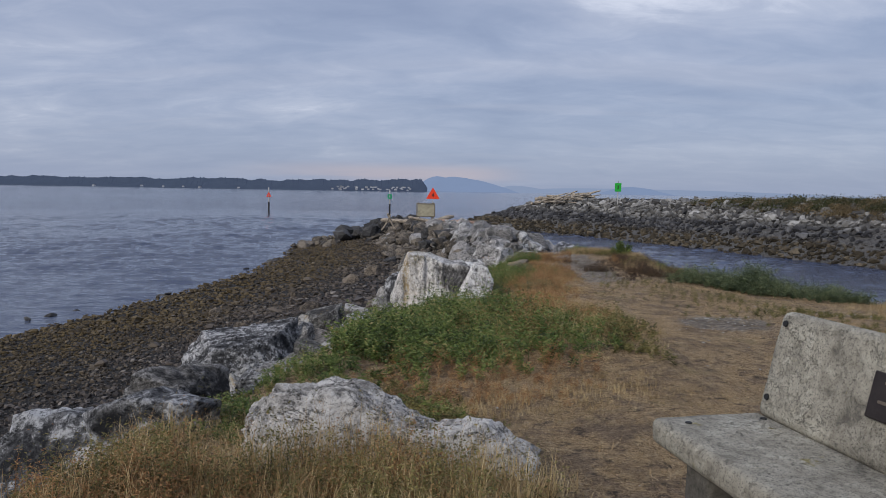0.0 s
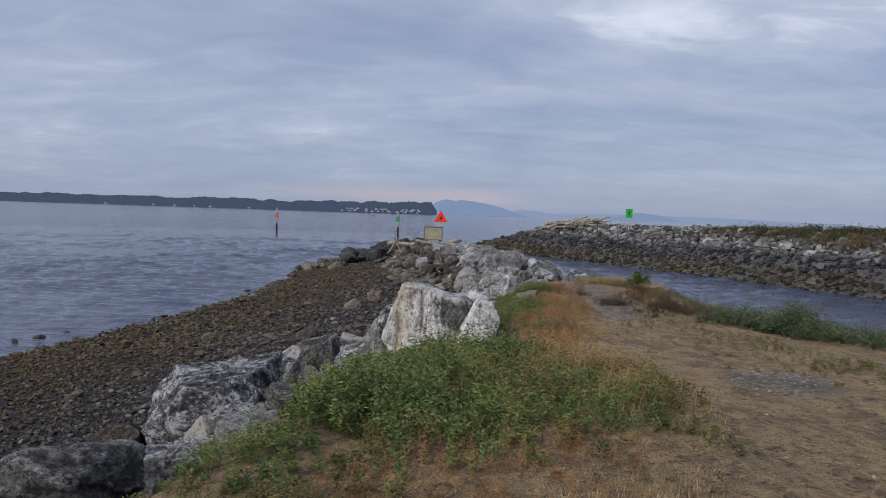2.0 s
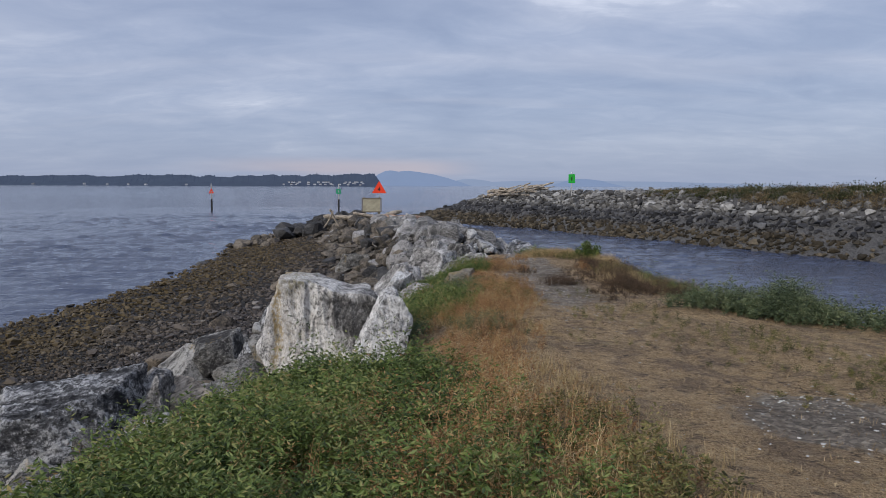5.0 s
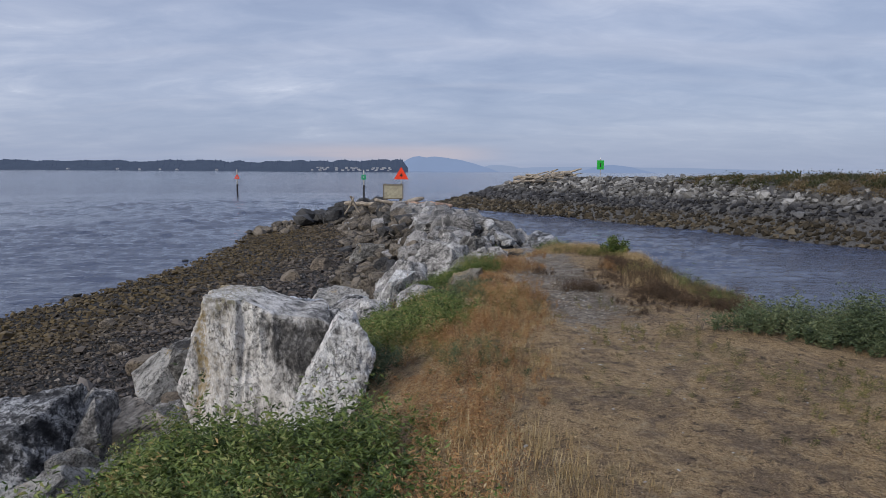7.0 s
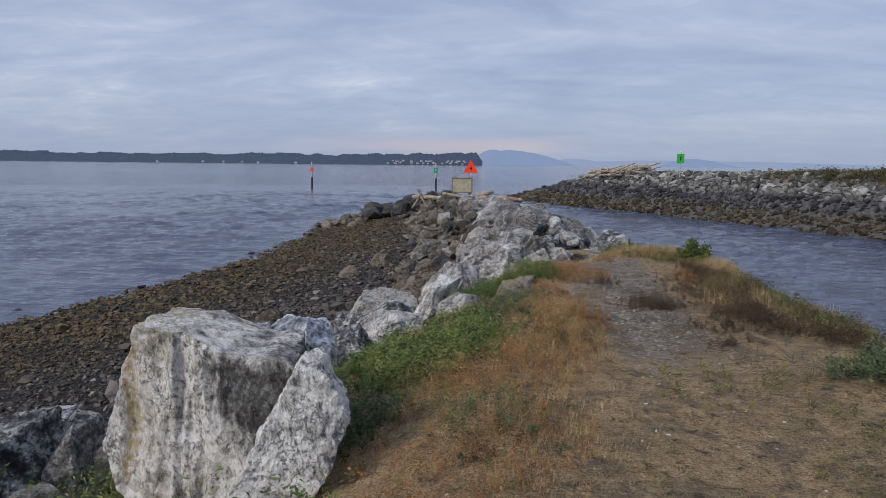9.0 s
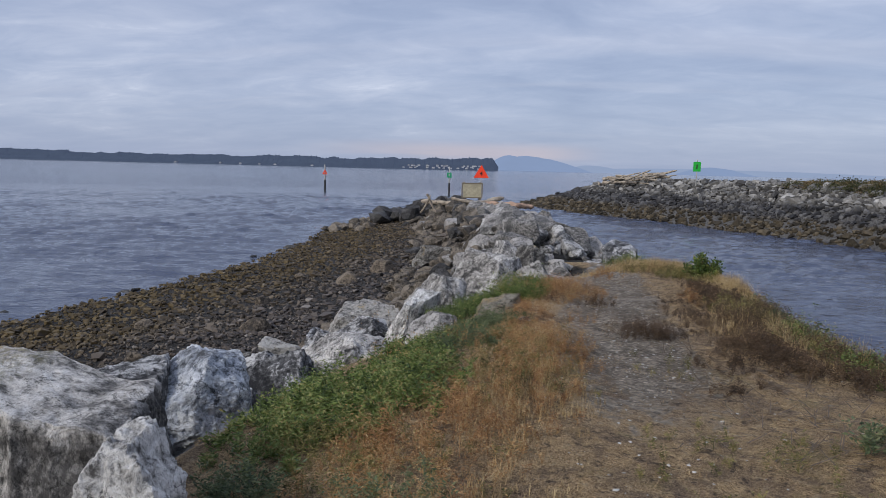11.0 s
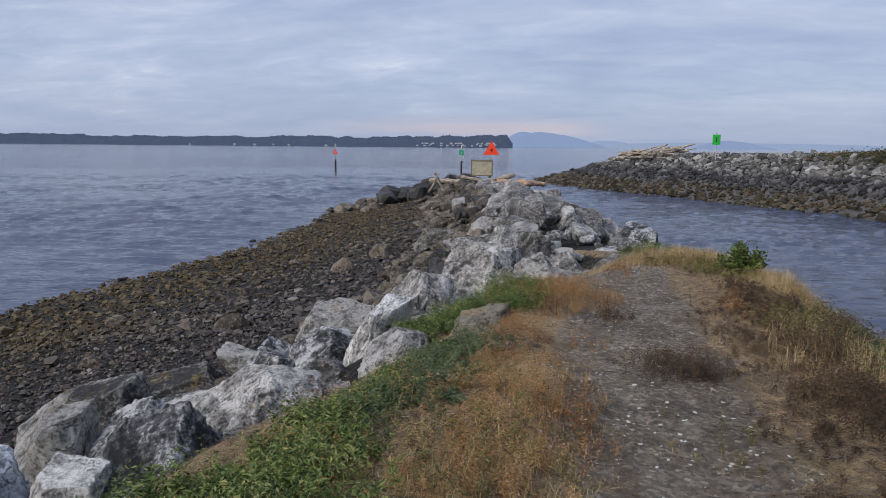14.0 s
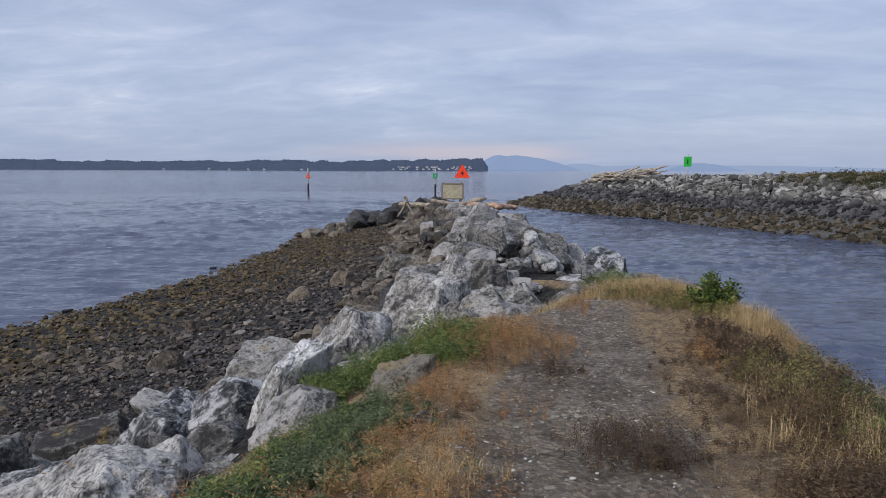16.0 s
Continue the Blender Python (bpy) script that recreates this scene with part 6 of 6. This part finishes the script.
def build_bench():
    """Seat, leaning back and two legs of cast concrete, with black discs for shaded lifting holes and a bronze plate. x
    runs along it, y to the back.
    """
    bench = new("concrete_bench")
    length = 1.75
    part("seat", worn(rounded_box((length, 0.46, 0.10), (length / 2, 0.23, 0.405), 0.03), 0.004, 1), CONCRETE, bench, smooth=True)
    lean = Matrix.Rotation(radians(-13), 4, "X")
    part("backrest", worn(rounded_box((length - 0.04, 0.085, 0.42), (length / 2, 0.515, 0.645), 0.035, 2, lean), 0.004, 2), CONCRETE, bench, smooth=True)
    for x in (0.22, length - 0.22):
        part("leg", worn(rounded_box((0.16, 0.40, 0.42), (x, 0.27, 0.16), 0.02), 0.005, 3), DARK_CONCRETE, bench, "dark concrete leg", True)
    # flat black discs paint the shade inside open bolt holes
    for x, y in ((0.10, 0.10), (0.10, 0.41), (length - 0.10, 0.10), (length - 0.10, 0.41)):
        bm = bmesh.new()
        bmesh.ops.create_cone(bm, cap_ends=True, segments=14, radius1=0.013, radius2=0.011, depth=0.004, matrix=Matrix.Translation((x, y, 0.4575)))
        part("bolt_hole", bm, BLACK_PAINT, bench, "black disc for the shade in a bolt hole")
    for x, z in ((0.07, 0.81), (0.07, 0.53)):
        bm = bmesh.new()
        bmesh.ops.create_cone(bm, cap_ends=True, segments=14, radius1=0.013, radius2=0.011, depth=0.005, matrix=Matrix.Translation((x, 0.470 + (z - 0.665) * 0.231, z)) @ Matrix.Rotation(radians(77), 4, "X"))
        part("bolt_hole", bm, BLACK_PAINT, bench, "black disc for the shade in a bolt hole")
    plate = part("plaque", rounded_box((0.34, 0.012, 0.15), (0.70, 0.468, 0.675), 0.004, 1, lean), BRONZE, bench, "dark bronze plaque")
    for k in range(4):
        wide = (0.24, 0.20, 0.26, 0.16)[k]
        z = 0.72 - 0.03 * k
        part("text_line", rounded_box((wide, 0.004, 0.010), (0.70, 0.468 + (z - 0.675) * 0.231 - 0.008, z), 0.001, 1, lean), BRONZE_TEXT, plate)
    return tagged(bench, "weathered concrete bench with a leaning back and plaque", "bench")


bench = build_bench()
bench.matrix_basis = Matrix(((0.222, 0.975, 0, 0.985), (-0.975, 0.222, 0, 3.13), (0, 0, 1, 0.145), (0, 0, 0, 1)))

# ---- signs and beacons ----


def rod(a, b, r1, r2, sides=10):
    bm = bmesh.new()
    a, b = Vector(a), Vector(b)
    turn = (b - a).to_track_quat("Z", "Y").to_matrix().to_4x4()
    bmesh.ops.create_cone(bm, cap_ends=True, segments=sides, radius1=r1, radius2=r2, depth=(b - a).length, matrix=Matrix.Translation(a) @ turn @ Matrix.Translation((0, 0, (b - a).length / 2)))
    return bm


def plate_triangle(width, tall, thick=0.03):
    bm = bmesh.new()
    f = [bm.verts.new((x, -thick / 2, z)) for x, z in ((-width / 2, 0), (width / 2, 0), (0.03, tall), (-0.03, tall))]
    face = bm.faces.new(f)
    made = bmesh.ops.extrude_face_region(bm, geom=[face])
    bmesh.ops.translate(bm, vec=(0, thick, 0), verts=[v for v in made["geom"] if isinstance(v, bmesh.types.BMVert)])
    bmesh.ops.recalc_face_normals(bm, faces=bm.faces[:])
    return bm


def lettering(text, size, mat, parent, place):
    curve = bpy.data.curves.new("numeral", "FONT")
    curve.body, curve.size, curve.align_x, curve.align_y, curve.extrude = text, size, "CENTER", "CENTER", 0.006
    curve.offset = size * 0.02
    raw = new("numeral", curve)
    me = bpy.data.meshes.new_from_object(raw.evaluated_get(bpy.context.evaluated_depsgraph_get()))
    bpy.data.objects.remove(raw)
    me.materials.append(mat)
    ob = new("numeral", me)
    ob.parent, ob.matrix_basis = parent, place
    return ob


def build_daymark():
    mark = new("daymark")
    part("post", rod((0, 0.05, 0), (0, 0.05, 3.6), 0.045, 0.036), PILE_WHITE, mark, "thin pale post")
    board = part("triangle_board", plate_triangle(1.58, 1.30), RED_SIGN, mark, "bright orange-red triangle", place=Matrix.Translation((0, 0, 2.55)))
    lettering("4", 0.58, BLACK_PAINT, board, pose(0.0, -0.024, 0.42, 90))
    return tagged(mark, "orange-red triangular channel mark numbered four on a post", "channel mark")


daymark = build_daymark()
daymark.matrix_basis = pose(-2.55, 83.6, -2.12, 0, 0, 2)


def build_notice_board():
    board = new("notice_board")
    for x in (-0.80, 0.82):
        part("post", rounded_box((0.16, 0.14, 2.9), (x, 0, 0.90), 0.02, 1), OLD_WOOD, board)
    part("panel", rounded_box((1.85, 0.06, 1.40), (0, -0.10, 1.50), 0.01, 1), PANEL, board, "stained grey-olive panel")
    for z in (2.20, 0.78):
        part("rail", rounded_box((2.10, 0.09, 0.11), (0, -0.12, z), 0.015, 1), OLD_WOOD, board)
    for x in (-1.0, 1.0):
        part("side_rail", rounded_box((0.11, 0.09, 1.50), (x, -0.12, 1.49), 0.015, 1), OLD_WOOD, board)
    part("brace", rod((0.55, 0.35, 0.1), (0.80, 0.0, 1.0), 0.06, 0.05), OLD_WOOD, board)
    return tagged(board, "weathered timber notice board seen from behind", "notice board")


notice_board = build_notice_board()
notice_board.matrix_basis = pose(-3.25, 81.0, -2.30, 0, 0, 4)


def build_beacon(kind):
    beacon = new("channel_beacon")
    part("pile", rod((0, 0, -2.0), (0, 0, 2.9), 0.24, 0.23), PILE_DARK, beacon, "dark tarred foot of the pile")
    part("upper_pile", rod((0, 0, 2.9), (0, 0, 6.1), 0.19, 0.17), PILE_WHITE, beacon, "pale upper pile")
    part("lantern", rod((0, 0, 6.1), (0, 0, 6.75), 0.20, 0.12), GREY_METAL, beacon, "small lantern")
    if kind == "red":
        board = part("triangle_board", plate_triangle(1.35, 1.2), RED_SIGN, beacon, "red triangle", place=Matrix.Translation((0, -0.25, 4.3)))
        part("numeral_bar", rounded_box((0.30, 0.01, 0.34), (0, -0.03, 0.38), 0.002, 1), PILE_WHITE, board)
        return tagged(beacon, "pile beacon with a red triangular board standing in the sea", "beacon")
    board = part("square_board", rounded_box((1.15, 0.04, 1.25), (0, -0.25, 4.9), 0.01, 1), DULL_GREEN, beacon, "green square board")
    part("numeral_bar", rounded_box((0.26, 0.01, 0.5), (0, -0.285, 4.9), 0.002, 1), PILE_WHITE, board)
    part("ladder_step", rounded_box((0.9, 0.05, 0.08), (0.25, 0, 2.5), 0.01, 1), PILE_DARK, beacon)
    return tagged(beacon, "pile beacon with a green square board standing in the sea", "beacon")


build_beacon("red").matrix_basis = pose(-49.4, 188.0, WL, 0, 0, 10)
build_beacon("green").matrix_basis = pose(-17.4, 188.0, WL, 0, 0, 0)


def build_green_mark():
    mark = new("green_mark")
    part("post", rod((0, 0, -0.6), (0, 0, 2.9), 0.07, 0.06), PILE_WHITE, mark, "thin grey post")
    board = part("square_board", rounded_box((1.0, 0.04, 1.35), (0, -0.08, 2.05), 0.01, 1), GREEN_SIGN, mark, "bright green board")
    part("numeral_bar", rounded_box((0.16, 0.01, 0.60), (0, -0.11, 2.05), 0.002, 1), BLACK_PAINT, board)
    part("cap", rod((0, 0, 2.9), (0, 0, 3.1), 0.10, 0.02), GREY_METAL, mark)
    return tagged(mark, "bright green square channel mark on the breakwater", "channel mark")


build_green_mark().matrix_basis = pose(25.6, 113.5, 0.35, 0, 0, -14)

# ---- driftwood ----


def log_arrays(length, thick, seed, sides=12):
    """A bleached log: tapered, bent, knotty, with broken ends."""
    r = np.random.default_rng(seed)
    k = 16
    t = np.linspace(0, 1, k)
    mid = np.stack([(t - 0.5) * length, 0.05 * length * np.sin(t * 3 + seed), 0.02 * length * np.cos(t * 4 + seed)], 1)
    rad = thick * (1 - 0.35 * t) * (1 + 0.12 * r.normal(size=k)) * np.where((t == 0) | (t == 1), 0.55, 1)
    a = np.linspace(0, 2 * np.pi, sides, endpoint=False)
    ring = rad[:, None] * (1 + 0.10 * r.normal(size=(k, sides)))
    v = np.stack([np.broadcast_to(mid[:, :1], (k, sides)), mid[:, 1:2] + ring * np.cos(a), mid[:, 2:3] + ring * np.sin(a)], -1).reshape(-1, 3)
    f = []
    for i in range(k - 1):
        for j in range(sides):
            f.append((i * sides + j, (i + 1) * sides + j, (i + 1) * sides + (j + 1) % sides, i * sides + (j + 1) % sides))
    v = np.concatenate([v, mid[:1], mid[-1:]])
    for j in range(sides):
        f.append((len(v) - 2, j, (j + 1) % sides, len(v) - 2))
        f.append((len(v) - 1, (k - 1) * sides + (j + 1) % sides, (k - 1) * sides + j, len(v) - 1))
    tri = []
    for q in f:
        tri.append(q[:3])
        if q[3] != q[0]:
            tri.append((q[0], q[2], q[3]))
    return v, np.array(tri)


def driftwood(length, thick, place, turn, seed, mat=None, group="driftwood by the notice board"):
    mat = mat or DRIFTWOOD
    ob = new("driftwood_log", mesh_data("driftwood_log", *log_arrays(length, thick, seed), mat, True))
    ob.matrix_basis = pose(*place, *turn)
    word = "reddish" if mat is PINK_WOOD else "bleached grey"
    return tagged(ob, word + " driftwood log lying on rocks", "driftwood", group)


driftwood(6.6, 0.26, (-5.0, 79.5, -1.95), (0, -2, -8), 1)
driftwood(4.2, 0.20, (-3.0, 79.2, -1.85), (0, 9, 14), 2)
driftwood(5.4, 0.33, (0.2, 79.0, -2.05), (0, 4, -6), 3, PINK_WOOD)
driftwood(3.0, 0.30, (-1.4, 80.0, -1.80), (0, -14, 20), 4)
driftwood(2.4, 0.28, (1.9, 78.0, -2.10), (0, 0, 30), 5, PINK_WOOD)
driftwood(2.0, 0.12, (-6.7, 76.5, -2.0), (0, 60, 20), 6)
driftwood(2.2, 0.10, (-7.3, 76.6, -2.1), (0, -55, -30), 7)


def build_drift_pile():
    r = np.random.default_rng(91)
    for k in range(46):
        s = r.uniform(0.71, 0.84)
        p, across, ahead = far_line(np.array([s]))
        d = r.uniform(6.5, 12)
        xy = p[0] + across[0] * d
        long = r.uniform(1.4, 4.2)
        tilt = r.uniform(-22, 22) if k % 4 == 0 else r.uniform(-7, 7)
        z = float(far_height(np.array([s]), np.array([d]))[0]) + 0.45 + 0.7 * r.uniform() + abs(math.sin(radians(tilt))) * long * 0.4
        driftwood(long, r.uniform(0.10, 0.26), (xy[0], xy[1], z), (0, tilt, r.uniform(-50, 50)), 100 + k, DRIFTWOOD, "driftwood heap on the breakwater")


build_drift_pile()
driftwood(4.4, 0.17, (19.4, 126.0, 0.95), (0, -20, 12), 160, DRIFTWOOD, "driftwood heap on the breakwater")

# a split grey stump of driftwood on the slope
STUMP = [(-0.5, -0.6, 0.62, 0.55), (0.6, -0.5, 0.6, 0.60), (0, 1, 0.3, 0.8), (0, 0, -1, 1), (1, 0.1, 0.1, 0.95), (-1, 0.1, -0.2, 1), (0, -1, 0, 0.85)]
stump = new("driftwood_stump", mesh_data("driftwood_stump", *hewn(5, STUMP, 30, 0.09, 77, (0.62, 0.30, 0.34)), DRIFTWOOD, True))
stump.matrix_basis = pose(-3.02, 16.15, -2.16, 0, -30, 35)
tagged(stump, "split grey driftwood stump wedged among rocks", "driftwood")


def build_breakwater_bushes():
    """Scrub on top of the breakwater."""
    r = np.random.default_rng(95)
    sets, dry = [], []
    for k in range(330):
        s = 0.04 + 0.47 * r.uniform() ** 1.1
        p, across, _ = far_line(np.array([s]))
        d = r.uniform(np.interp(s, (0.0, 0.3, 0.56), (5.4, 6.6, 9.0)), 13.0)
        x, y = p[0] + across[0] * d
        z = float(far_height(np.array([s]), np.array([d]))[0])
        green = r.uniform() < 0.45 and d > 7.4
        big = r.uniform(0.6, 1.2) * np.interp(s, (0, 0.45, 0.6), (1.55, 1.15, 0.6)) * (0.9 if green else 0.7)
        n = 240
        at = r.normal(size=(n, 3)) * np.array([0.55, 0.55, 0.24]) * big + np.array([x, y, z + 0.30 * big])
        dirs = r.normal(size=(n, 3)) + np.array([0, 0, 0.7])
        (sets if green else dry).append(leaves(at, dirs, r.uniform(0.12, 0.24, n) * big, 0.3, r))
    plant("breakwater_scrub", "dark green scrub on top of the breakwater", "scrub", join(sets), SCRUB)
    plant("breakwater_dry_scrub", "dry brown scrub on top of the breakwater", "scrub", join(dry), DRY_SCRUB)


SCRUB = leaf_material("breakwater_scrub", [(0.0, (0.022, 0.028, 0.014)), (0.5, (0.052, 0.058, 0.019)), (1.0, (0.12, 0.11, 0.05))])
DRY_SCRUB = leaf_material("breakwater_dry_scrub", [(0.0, (0.055, 0.042, 0.020)), (0.5, (0.15, 0.108, 0.055)), (1.0, (0.29, 0.22, 0.12))])
build_breakwater_bushes()
